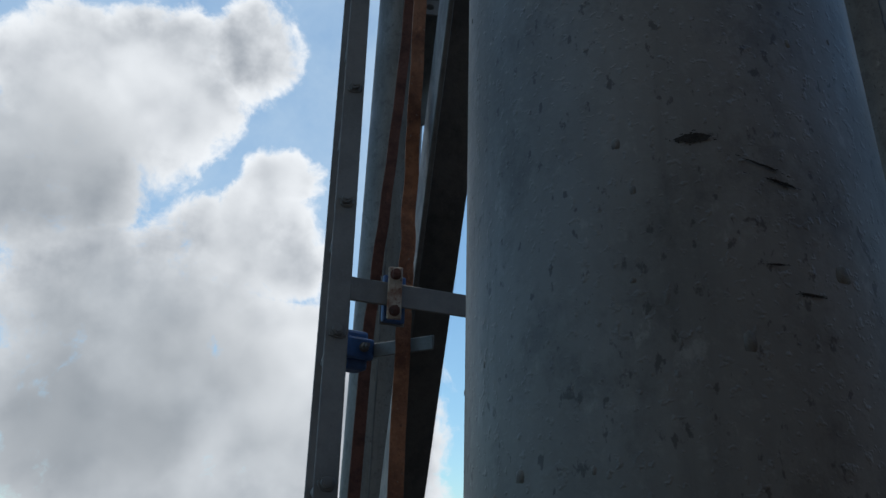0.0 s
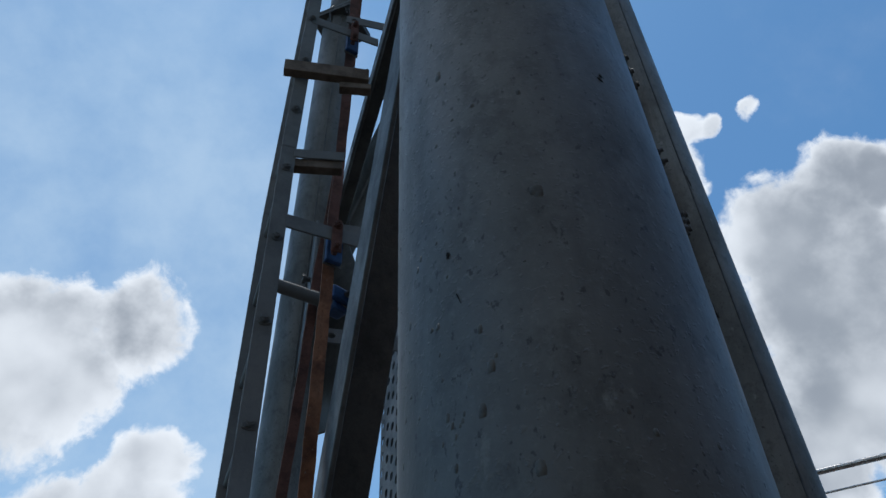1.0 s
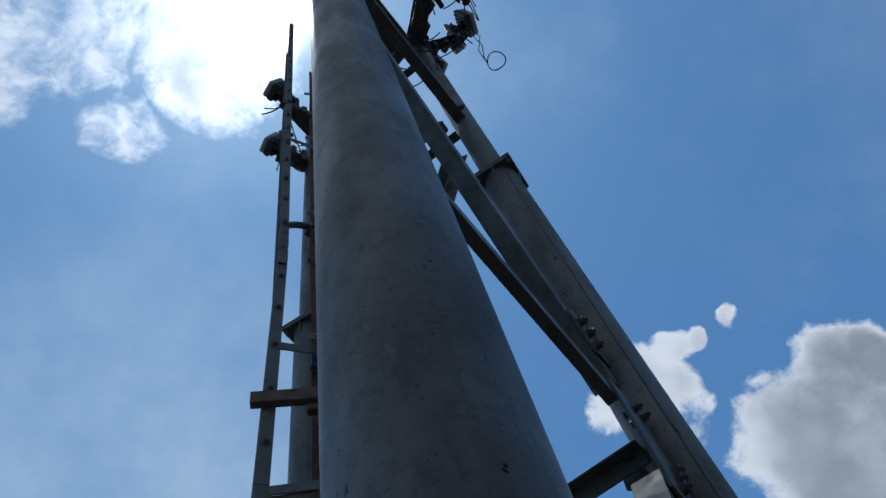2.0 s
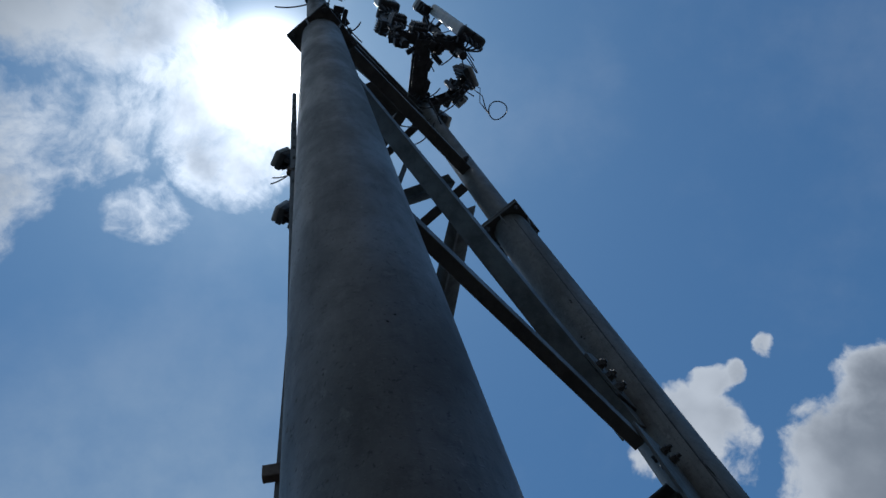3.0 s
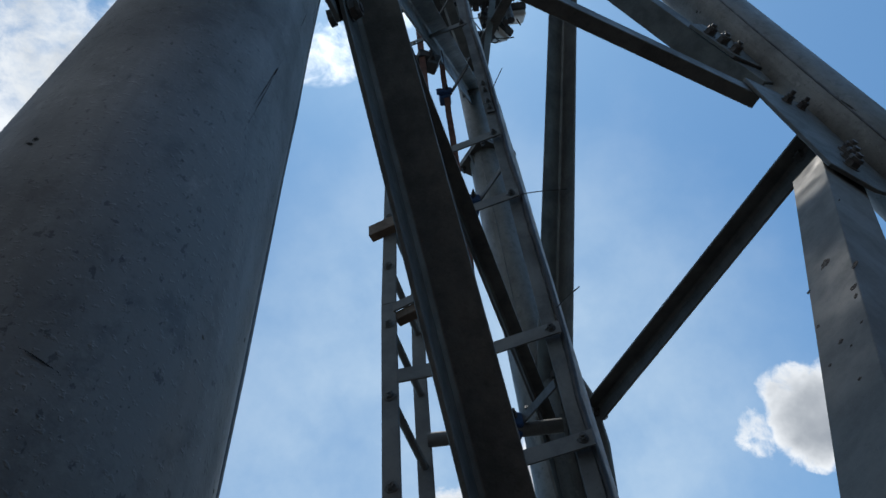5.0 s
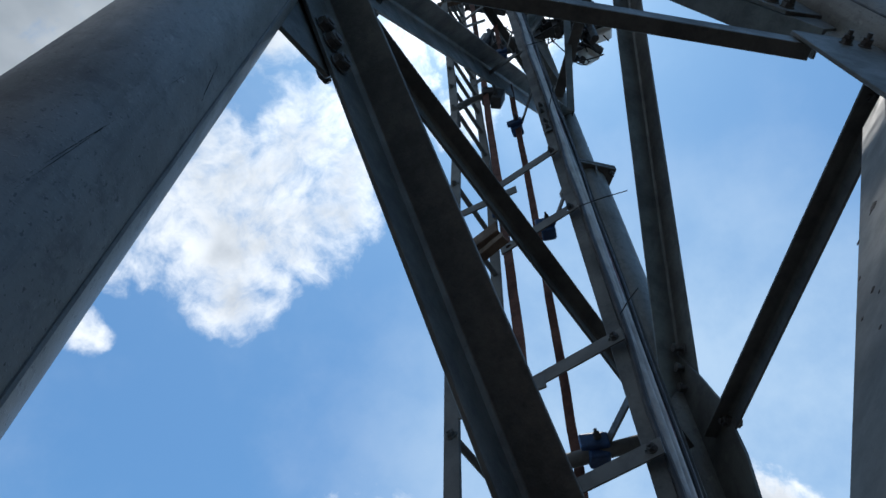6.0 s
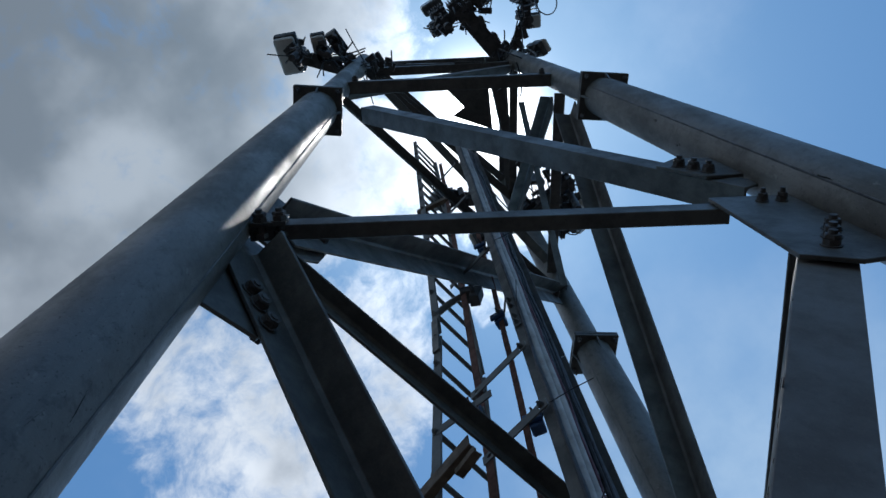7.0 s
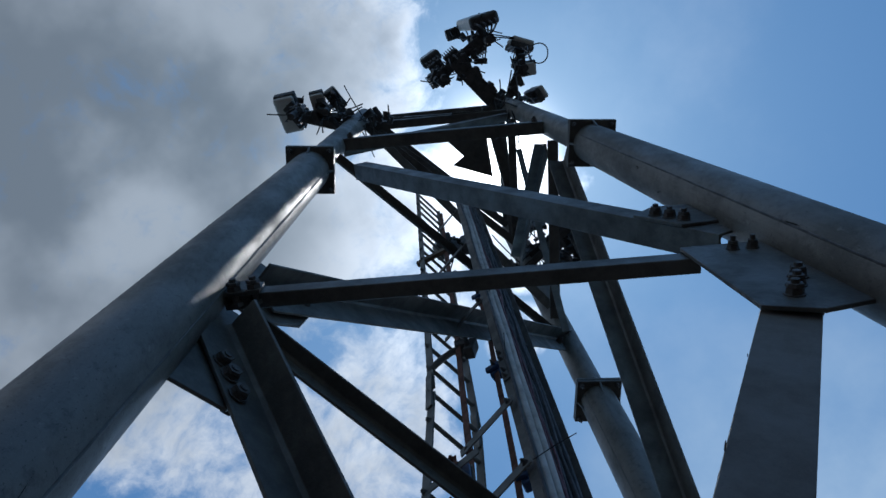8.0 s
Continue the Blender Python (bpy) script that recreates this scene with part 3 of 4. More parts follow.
brace("grey steel angle bar running level between two legs", off_face((-0.45, -1.045, 3.90), "a", "b", -0.020), off_face((0.62, -0.205, 3.825), "a", "b", -0.020), UP, -N_AB, 0.062, w2=0.046,
      bolts=[off_face(p, "a", "b", -0.006) for p in ((-0.417, -1.028, 3.885), (-0.380, -0.988, 3.895))], axis=N_AB)
brace("grey steel angle bar rising slantwise to the flange", off_face((0.70, -0.080, 4.055), "a", "b", -0.020), off_face((-0.305, -0.885, 6.41), "a", "b", -0.020), UP, -N_AB, 0.088, w2=0.095,
      bolts=[off_face(p, "a", "b", -0.006) for p in ((0.615, -0.150, 4.336), (0.640, -0.13, 4.285), (0.663, -0.109, 4.234))], axis=N_AB)
BIG_P, BIG_Q = Vector((0.624, -0.143, 3.52)), Vector((-0.404, -1.099, 0.95))
big = brace("wide pale grey steel angle bar with rust pocks", BIG_P, BIG_Q, -UP, -N_AB, 0.130, GALV_PALE, 0.012, w2=0.110,
            bolts=[off_face(p, "a", "b", -0.006) for p in ((0.654, -0.137, 3.425), (0.679, -0.115, 3.485), (0.704, -0.093, 3.545))], axis=N_AB)
for p in ((0.663, -0.108, 3.838), (0.705, -0.073, 3.834)):
    part("bolt", bolt_bm(off_face(p, "a", "b", -0.006), N_AB, 0.014, 0.012, 0.014), BOLT, leg_b)

# rust pocks on the wide pale bar
POCK = material("rust_pock", (0.045, 0.034, 0.028), 0.95, 0.0, dark=(0.02, 0.016, 0.014), spots=(0.30, 0.29, 0.26), scale=120.0, bump=0.9, spot_level=0.60)
n = square_to(BIG_Q - BIG_P, UP)
for i, (p, r) in enumerate((((0.348, -0.320, 2.923), 0.014), ((0.347, -0.409, 2.818), 0.009), ((0.310, -0.421, 2.751), 0.008), ((0.297, -0.298, 2.877), 0.006), ((0.297, -0.432, 2.720), 0.006), ((0.232, -0.426, 2.635), 0.006), ((0.245, -0.358, 2.734), 0.005), ((0.199, -0.417, 2.599), 0.004), ((0.194, -0.488, 2.510), 0.004), ((0.475, -0.298, 3.129), 0.003), ((0.262, -0.462, 2.636), 0.003), ((0.230, -0.453, 2.601), 0.003))):
    rnd = random.Random(70 + i)
    p = Vector(p)
    p += n * (BIG_P - p).dot(n)
    u = square_to(n, (0, 0, 1))
    v = n.cross(u)
    ring = [Vector(p) + (u * math.cos(a) * 1.2 + v * math.sin(a)) * r * rnd.uniform(0.6, 1.15) for a in (math.pi * 2 * k / 11 for k in range(11))]
    part("rust_pock", plate_bm(ring, n, 0.0016, 0.0004), POCK, big, "dark rust pock")

m = pose(0.238, -0.524, 2.427) @ Matrix(((0.764, 0.0, 0.645, 0), (0.645, 0.0, -0.764, 0), (0.0, 1.0, 0.021, 0), (0, 0, 0, 1)))
part("sticker", box_bm(m @ pose(0, 0, 0, 0, 0, 40), (0.020, 0.010, 0.0016), 0.0004, 1), PLASTIC, big, "small worn white sticker")

# face c-a
gusset(leg_a, [(-0.52, -1.06, 4.45), (-0.51, -1.06, 4.03), (-0.49, -0.965, 4.03), (-0.485, -0.905, 4.03), (-0.47, -0.775, 4.20), (-0.465, -0.74, 4.42), (-0.48, -0.9, 4.45)], "c", "a", 0.012)
gusset(leg_a, [(-0.52, -1.07, 3.95), (-0.505, -0.93, 3.96), (-0.495, -0.80, 3.70), (-0.51, -0.877, 3.48), (-0.52, -1.05, 3.45)], "c", "a", 0.0)
brace("wide dark grey steel angle bar running down to the foot", (-0.485, -0.972, 3.829), (-0.405, 1.06, 1.05), -UP, -N_CA, 0.140, GALV, 0.012, w2=0.120)
for p in ((-0.470, -0.951, 3.624), (-0.468, -0.918, 3.586), (-0.466, -0.878, 3.529)):
    part("bolt", bolt_bm(p, -N_CA, 0.021, 0.012, 0.004, 0.04), BOLT, leg_a)
brace("grey steel angle bar rising from gusset to far leg", (-0.482, -0.985, 4.19), (-0.272, 1.08, 6.87), -UP, -N_CA, 0.130, GALV, 0.010, w2=0.10,
      bolts=[(-0.466, -0.86, 4.25), (-0.461, -0.80, 4.33), (-0.27, 0.98, 6.66)], axis=-N_CA)
brace("slim grey steel angle bar running level behind the leg", (-0.456, -0.93, 3.853), (-0.314, 1.08, 3.780), -UP, -N_CA, 0.066, w2=0.060,
      bolts=[(-0.325, 0.96, 3.82)], axis=-N_CA)
gusset(leg_c, [(-0.33, 1.18, 4.30), (-0.350, 1.02, 4.22), (-0.360, 0.93, 3.95), (-0.368, 0.92, 3.74), (-0.37, 1.03, 3.45), (-0.36, 1.20, 3.38)], "c", "a", 0.0)

# face b-c
gusset(leg_c, [(-0.26, 1.15, 4.34), (-0.19, 1.09, 4.30), (-0.14, 1.04, 4.06), (-0.11, 1.00, 3.86), (-0.115, 1.005, 3.62), (-0.165, 1.06, 3.28), (-0.19, 1.085, 3.23), (-0.27, 1.16, 3.22)], "b", "c", 0.02)
gusset(leg_b, [(0.82, 0.03, 3.93), (0.70, 0.14, 3.86), (0.69, 0.15, 3.72), (0.82, 0.03, 3.62)], "b", "c", -0.01)
brace("dark grey steel angle bar running level to far leg", Vector((0.735, 0.01, 3.782)), Vector((-0.155, 1.115, 3.802)), -UP, -N_BC, 0.070,
      bolts=[Vector((0.69, 0.05, 3.78)), Vector((-0.10, 1.03, 3.78))], axis=-N_BC)
brace("dark grey steel angle bar rising to the upper node", Vector((-0.250, 1.200, 4.02)), Vector((0.60, 0.150, 6.86)), (0.75, -0.65, -0.2), -N_BC, 0.115,
      bolts=[Vector((-0.195, 1.13, 4.10)), Vector((-0.172, 1.10, 4.18)), Vector((-0.150, 1.07, 4.26))], axis=N_BC)

# upper panels
for k, m, n, zs in (("a", "b", N_AB, (8.94, 9.6)), ("b", "c", N_BC, (7.10, 8.94, 9.6)), ("c", "a", N_CA, (8.94, 9.6))):
    for z in zs:
        p, q = on_leg(k, z), on_leg(m, z)
        d = (q - p).normalized()
        brace("grey steel angle bar running level near the top", p + d * 0.08, q - d * 0.08, UP, -n, 0.075)
brace("dark grey steel angle bar bolted level across two legs", onto((-0.395, -1.0, 7.24), "a", "b", 0.05), onto((0.705, -0.08, 7.20), "a", "b", 0.05), UP, -N_AB, 0.08, w2=0.085,
      bolts=[onto((-0.34, -0.95, 7.27), "a", "b", 0.052), onto((0.66, -0.12, 7.24), "a", "b", 0.052)], axis=N_AB)
for k, z0, m, z1 in (("a", 7.22, "b", 8.80), ("c", 7.25, "a", 8.95), ("a", 9.50, "b", 9.05), ("a", 9.05, "c", 9.55), ("c", 9.05, "b", 9.55)):
    p, q = on_leg(k, z0), on_leg(m, z1)
    d = (q - p).normalized()
    n = outward(k, m)
    brace("slim grey steel angle bar slanting near the top", p + d * 0.1 - n * 0.012, q - d * 0.1 - n * 0.012, UP, -n, 0.07)
brace("grey steel angle bar slanting between two legs near the top", onto((0.613, 0.061, 7.24), "b", "c", -0.05), onto((-0.19, 0.865, 8.31), "b", "c", -0.05), -UP, -N_BC, 0.11, w2=0.09)
brace("thin steel angle bar slanting inside the tower", (-0.435, -0.95, 6.75), (-0.30, 1.02, 6.92), -UP, -N_CA, 0.055, th=0.006)
brace("thin steel angle bar slanting inside the tower", onto((-0.14, 0.94, 6.55), "b", "c", -0.02), onto((0.50, 0.24, 8.45), "b", "c", -0.02), UP, -N_BC, 0.05, th=0.006)


# ---- ladder ----
def rail_at(z):
    if z < 3.4:
        return Vector((-0.632 + 0.008 * (z - 2), -0.19 + 0.056 * (z - 1.95), z))
    if z < 4.9:
        return Vector((-0.6208 + 0.029 * (z - 3.4), -0.19 + 0.056 * (z - 1.95), z))
    return Vector((-0.577, -0.0248 + 0.006 * (z - 4.9), z))


ladder = thing("ladder", "grey galvanised steel ladder with flat side rails and bolted rungs", "ladder")
RUNG = Vector((0.005, 0.290, 0.0))
for off in (Vector((0, 0, 0)), RUNG):
    for z0, z1 in ((0.0, 3.399), (3.40, 4.899), (4.94, 9.5)):
        part("rail", bar_bm(rail_at(z0) + off, rail_at(z1) + off, (1, 0.0, 0), 0.042, 0.010), GALV_PALE, ladder)
    part("splice_plate", bar_bm(rail_at(4.75) + off + Vector((0, -0.012, 0)), rail_at(5.08) + off + Vector((0, -0.012, 0)), (1, 0, 0), 0.038, 0.008), GALV, ladder)
for i in range(36):
    z = 1.977 - 0.2663 * 7 + 0.2663 * i
    p = rail_at(z)
    smooth(part("rung", tube_bm([p, p + RUNG], 0.0105, 10), GALV_PALE, ladder))
    if i >= 5:
        bead = bmesh.new()
        bmesh.ops.create_icosphere(bead, subdivisions=2, radius=0.016, matrix=Matrix.Translation(p + Vector((0.001, -0.006, -0.002))) @ Matrix.Diagonal((1.0, 0.22, 0.85, 1)))
        wob = random.Random(200 + i)
        for v in bead.verts:
            v.co += Vector((wob.uniform(-1, 1), wob.uniform(-0.4, 0.4), wob.uniform(-1, 1))) * 0.0022
        smooth(part("weld_bead", bead, GALV_PALE, ladder), 180)
        part("rung_bolt", bolt_bm(p + Vector((0, -0.006, 0)), (0, -1, 0.0), 0.010, 0.006, 0.004, 0), GALV_PALE, ladder)

# ---- cable tray ----
tray = thing("cable_tray", "grey perforated steel cable tray with slotted side rails", "cable tray")
TL = lambda z: Vector((-0.262 + 0.010 * z, -0.018, z))


def perforated_bm(p, q, wide, cols, pitch, slot_w, slot_h):
    """A sheet from p up to q, wide along the vector, with staggered oval slots through it."""
    bm = bmesh.new()
    p, q, wide = Vector(p), Vector(q), Vector(wide)
    up = (q - p)
    rows = int(up.length / pitch)
    up = up / rows
    ux, uz = wide / cols, up
    for r in range(rows):
        for c in range(cols):
            o = p + ux * c + uz * r
            cor = [o, o + ux, o + ux + uz, o + uz]
            mid = o + ux * 0.5 + uz * (0.28 if c % 2 else 0.72)
            e, g = ux.normalized() * slot_w / 2, uz.normalized() * slot_h / 2
            ring = [mid + e * x + g * y for x, y in ((-0.5, -1), (0.5, -1), (1, -0.5), (1, 0.5), (0.5, 1), (-0.5, 1), (-1, 0.5), (-1, -0.5))]
            vc = [bm.verts.new(v) for v in cor]
            vr = [bm.verts.new(v) for v in ring]
            for f in ((vc[0], vc[1], vr[1], vr[0]), (vc[1], vr[2], vr[1]), (vc[1], vc[2], vr[3], vr[2]), (vc[2], vr[4], vr[3]), (vc[2], vc[3], vr[5], vr[4]), (vc[3], vr[6], vr[5]), (vc[3], vc[0], vr[7], vr[6]), (vc[0], vr[0], vr[7])):
                bm.faces.new(f)
    bmesh.ops.remove_doubles(bm, verts=bm.verts, dist=0.0004)
    n = wide.cross(up).normalized()
    ext = bmesh.ops.extrude_face_region(bm, geom=bm.faces[:])
    bmesh.ops.translate(bm, verts=[g for g in ext["geom"] if isinstance(g, bmesh.types.BMVert)], vec=n * 0.002)
    bmesh.ops.recalc_face_normals(bm, faces=bm.faces)
    return bm


TRAY_W = Vector((0.012, 0.265, 0))
for z0, z1 in ((2.02, 4.55), (4.553, 8.4)):
    part("perforated_web", perforated_bm(TL(z0) + Vector((0.0, 0.004, 0)), TL(z1) + Vector((0.0, 0.004, 0)), (0.004, 0.252, 0), 6, 0.046, 0.022, 0.022), GALV, tray)
    part("side_rail", angle_bm(TL(z0), TL(z1), (1, 0.0, 0), (0.0, 1, 0), 0.040, 0.003, 0.014), GALV, tray)
    part("side_rail", angle_bm(TL(z0) + TRAY_W, TL(z1) + TRAY_W, (1, 0.0, 0), (0, -1, 0), 0.046, 0.003, 0.014), GALV, tray)
part("splice_plate", bar_bm(TL(4.46) + Vector((0.022, -0.006, 0)), TL(4.74) + Vector((0.022, -0.006, 0)), (1, 0.1, 0), 0.03, 0.006), GALV, tray)
for z in (4.49, 4.54, 4.64, 4.70):
    part("bolt", bolt_bm(TL(z) + Vector((0.022, -0.009, 0)), (0, -1, 0), 0.008, 0.006, 0.006, 0), BOLT, tray)
for i in range(12):
    z = 2.2 + 0.5 * i
    part("tray_rung", bar_bm(TL(z) + Vector((0.03, 0.008, 0)), TL(z) + TRAY_W + Vector((0.02, -0.004, 0)), UP, 0.03, 0.004), GALV, tray)


def slotted_bar(p, q, w=0.042):
    t = thing("support_bar", "flat galvanised steel bar with bolt holes tying tray to ladder", "support bar", "bars between ladder and tray")
    p, q = Vector(p), Vector(q)
    L = (q - p).length
    d = (q - p).normalized()
    u = Vector((0, 0, 1))
    th = 0.005
    bm = bmesh.new()
    side = d.cross(u).normalized()
    cells = 5
    vs = {}
    for c in range(cells):
        x0, x1 = L * c / cells, L * (c + 1) / cells
        mid = p + d * (x0 + x1) / 2
        cor = [p + d * x0 - u * w / 2, p + d * x1 - u * w / 2, p + d * x1 + u * w / 2, p + d * x0 + u * w / 2]
        if c in (0, cells - 1):
            ring = [mid + d * 0.011 * math.cos(a) + u * 0.0085 * math.sin(a) for a in (math.pi * (1.125 + 0.25 * k) for k in range(8))]
            vc = [bm.verts.new(v) for v in cor]
            vr = [bm.verts.new(v) for v in ring]
            for f in ((vc[0], vr[1], vr[0]), (vc[0], vc[1], vr[2], vr[1]), (vc[1], vr[3], vr[2]), (vc[1], vc[2], vr[4], vr[3]), (vc[2], vr[5], vr[4]), (vc[2], vc[3], vr[6], vr[5]), (vc[3], vr[7], vr[6]), (vc[3], vc[0], vr[0], vr[7])):
                bm.faces.new(f)
        else:
            bm.faces.new([bm.verts.new(v) for v in cor])
    bmesh.ops.remove_doubles(bm, verts=bm.verts, dist=0.0003)
    ext = bmesh.ops.extrude_face_region(bm, geom=bm.faces[:])
    bmesh.ops.translate(bm, verts=[g for g in ext["geom"] if isinstance(g, bmesh.types.BMVert)], vec=side * th)
    bmesh.ops.recalc_face_normals(bm, faces=bm.faces)
    part("bar", bm, GALV_PALE, t)
    part("bolt", bolt_bm(q - d * 0.022 + side * th, side, 0.009, 0.006, 0.006, 0.008), BOLT, t)
    return t


for z in (2.86, 3.22, 3.86, 4.267, 5.35, 6.4, 7.3):
    slotted_bar((-0.470, -0.012, z), (-0.185, -0.040, z))

# conduits and cables on the tray
def cable(label, pts, r, mat, n=8, name="cable"):
    t = smooth(part(name, tube_bm(pts, r, n), mat, None))
    tagged(t, label, "cable", "cables on the tower")
    return t


def along_tray(dx, dy, z0, z1, wob=0.004, seed=0, n=26):
    rnd = random.Random(seed)
    return [TL(z0 + (z1 - z0) * i / n) + Vector((dx + rnd.uniform(-wob, wob), dy + rnd.uniform(-wob, wob), 0)) for i in range(n + 1)]


cable("light grey plastic conduit strapped along the cable tray", along_tray(0.046, 0.022, 2.3, 8.3, 0.002, 1), 0.0155, CABLE_GREY, 12, "conduit")
cable("light grey plastic conduit strapped along the cable tray", along_tray(0.050, 0.057, 2.3, 8.3, 0.002, 2), 0.0155, CABLE_GREY, 12, "conduit")
cable("thin maroon cable hanging along the cable tray", along_tray(0.054, 0.085, 2.5, 8.0, 0.007, 3), 0.005, CABLE_RED)
cable("thin maroon cable hanging along the cable tray", along_tray(0.050, 0.110, 2.4, 7.6, 0.008, 4), 0.004, CABLE_RED)
cable("black cable running along the cable tray", along_tray(0.046, -0.004, 2.3, 8.3, 0.005, 5), 0.008, CABLE)
cable("black cable running along the cable tray", along_tray(0.060, 0.15, 2.2, 8.3, 0.006, 6), 0.006, CABLE)
for i in range(6):
    cable("black cable running along the cable tray", along_tray(0.028 + 0.006 * (i % 2), 0.128 + 0.020 * i, 4.3 - 0.3 * i, 8.35, 0.004, 30 + i), 0.0095, CABLE)
for i, (z, dx, L, ax) in enumerate(((3.30, 0.05, 0.09, (0.8, -0.5, 0.1)), (3.86, 0.04, 0.16, (0.95, 0.2, 0.02)), (4.62, 0.05, 0.10, (0.6, -0.7, 0.2)), (5.4, 0.05, 0.12, (0.9, 0.3, 0.1)))):
    p = TL(z) + Vector((dx, -0.015, 0))
    tie = smooth(part("cable_tie", tube_bm([p, p + Vector(ax) * L * 0.5 + Vector((0, 0, 0.004)), p + Vector(ax) * L], 0.0018, 5), CABLE, None))
    tagged(tie, "loose tail of a cable tie on the conduit", "cable tie", "cable ties")

# ---- cross bars, clamps and earthing strips beside the ladder ----
def cross_bar(kind, z, x0, x1, y0, y1, w=0.045, mat=GALV_PALE):
    t = thing("cross_bar", {"flat": "flat grey steel cross bar welded to the ladder rail", "round": "round grey steel pipe stub welded to the ladder rail", "angle": "brown weathered steel angle laid across the ladder"}[kind], "cross bar", "cross bars of the ladder")
    p, q = Vector((x0, y0, z)), Vector((x1, y1, z))
    if kind == "flat":
        part("bar", bar_bm(p, q, UP, w, 0.006), mat, t)
    elif kind == "round":
        smooth(part("pipe", tube_bm([p, q], w / 2, 20), mat, t))
    else:
        part("bar", angle_bm(p, q, UP, (0, 1, 0), w, 0.006, 0.03), mat, t)
    return t


cross_bar("flat", 2.062, -0.612, -0.215, -0.186, -0.100, 0.046)
cross_bar("flat", 3.105, -0.606, -0.380, -0.130, -0.110, 0.045)
cross_bar("flat", 3.372, -0.606, -0.470, -0.118, -0.150, 0.034)
cross_bar("angle", 3.328, -0.606, -0.475, -0.112, -0.145, 0.032, TIMBER)
cross_bar("angle", 3.735, -0.672, -0.415, -0.118, -0.165, 0.052, TIMBER)
cross_bar("angle", 3.700, -0.50, -0.405, -0.135, -0.158, 0.026, TIMBER)
cross_bar("flat", 4.105, -0.600, -0.360, -0.075, -0.060, 0.042)
cross_bar("angle", 7.0, -0.62, -0.36, -0.03, 0.05, 0.06, TIMBER)
bent = thing("bent_bar", "bent grey steel bar from ladder rail to dark clamp", "cross bar", "cross bars of the ladder")
smooth(part("bar", tube_bm([(-0.572 + 0.145 * s, -0.030 + 0.085 * s, 5.14 + 0.16 * math.sin(s * 1.5)) for s in (0, 0.2, 0.4, 0.6, 0.8, 1.0)], 0.017, 8), GALV_PALE, bent), 20)
part("clamp_jaw", box_bm(pose(-0.43, 0.055, 5.30, 0, 0, 30), (0.06, 0.07, 0.07), 0.006), DARKMETAL, bent)
part("clamp_jaw", box_bm(pose(-0.39, 0.075, 5.26, 0, 15, 30), (0.05, 0.06, 0.12), 0.006), DARKMETAL, bent)
for dz in (-0.03, 0.0, 0.04):
    part("bolt", bolt_bm((-0.385, 0.04, 5.27 + dz), (0.3, -1, 0), 0.010, 0.008, 0.012, 0.05), BOLT, bent)
for z in (6.3,):
    cross_bar("flat", z, -0.590, -0.34, -0.035, 0.02, 0.04)


def strip(label, pts, w, mat):
    t = thing("earthing_strip", label, "earthing strip", "earthing strips")
    bm = bmesh.new()
    rows = []
    for i, p in enumerate(pts):
        p = Vector(p)
        rows.append([bm.verts.new(p + Vector((x, y, 0))) for x, y in ((-w / 2, 0), (w / 2, 0), (w / 2, 0.006), (-w / 2, 0.006))])
    for a, b in zip(rows, rows[1:]):
        for k in range(4):
            bm.faces.new((a[k], a[(k + 1) % 4], b[(k + 1) % 4], b[k]))
    bm.faces.new(rows[0])
    bm.faces.new(rows[-1][::-1])
    bmesh.ops.recalc_face_normals(bm, faces=bm.faces)
    part("flat_bar", bm, mat, t)
    return t


def wavy(ctrl, n=40, wob=0.002, seed=0):
    rnd = random.Random(seed)
    out = []
    for i in range(n + 1):
        s = i / n * (len(ctrl) - 1)
        k = min(int(s), len(ctrl) - 2)
        out.append(Vector(ctrl[k]).lerp(Vector(ctrl[k + 1]), s - k) + Vector((rnd.uniform(-wob, wob), 0, 0)))
    return out


strip("orange rusted flat steel earthing strip beside the ladder", wavy([(-0.492, -0.045, 0.3), (-0.484, -0.045, 1.99), (-0.480, -0.045, 2.30), (-0.472, -0.042, 2.72), (-0.467, -0.040, 3.10)], seed=1), 0.031, RUST)
strip("dark red rusted flat steel earthing strip above the clamp", wavy([(-0.466, -0.036, 3.06), (-0.452, -0.020, 3.7), (-0.444, 0.0, 4.3), (-0.430, 0.03, 5.4), (-0.415, 0.05, 6.6), (-0.40, 0.07, 8.2)], seed=2), 0.030, RUST_DARK)
strip("dark brown rusted flat steel strip leaning behind the ladder", wavy([(-0.60, 0.14, 0.3), (-0.528, 0.160, 2.050), (-0.505, 0.180, 2.350), (-0.468, 0.205, 2.791), (-0.451, 0.225, 3.143), (-0.408, 0.185, 3.8), (-0.385, 0.205, 4.6), (-0.360, 0.225, 5.6), (-0.34, 0.24, 7.0)], seed=3), 0.027, RUST_DARK)


def clamp(x, y, z, plate_mat, block=True, back=0.05):
    t = thing("strip_clamp", "rusty two-bolt clamp plate holding the earthing strip" + (" with a blue insulator" if block else ""), "clamp", "clamps on the earthing strips")
    part("clamp_plate", bar_bm((x, y, z - 0.052), (x, y, z + 0.052), (1, 0, 0), 0.028, 0.006, 0.002), plate_mat, t)
    for dz in (-0.036, 0.036):
        part("bolt", bolt_bm((x, y - 0.003, z + dz), (0, -1, 0), 0.008, 0.007, 0.003, 0.02), RUST_DARK, t)
    if block:
        part("insulator", box_bm(pose(x + 0.004, y + 0.022 + back * 0.5, z - 0.002, 0, 0, 12), (0.046, 0.016, 0.094), 0.004), BLUE, t, "blue plastic insulator block")
        part("cover_plate", box_bm(pose(x + 0.004, y + 0.034 + back * 0.5, z - 0.002, 0, 0, 12), (0.052, 0.004, 0.098), 0.001), GALV_PALE, t)
    return t


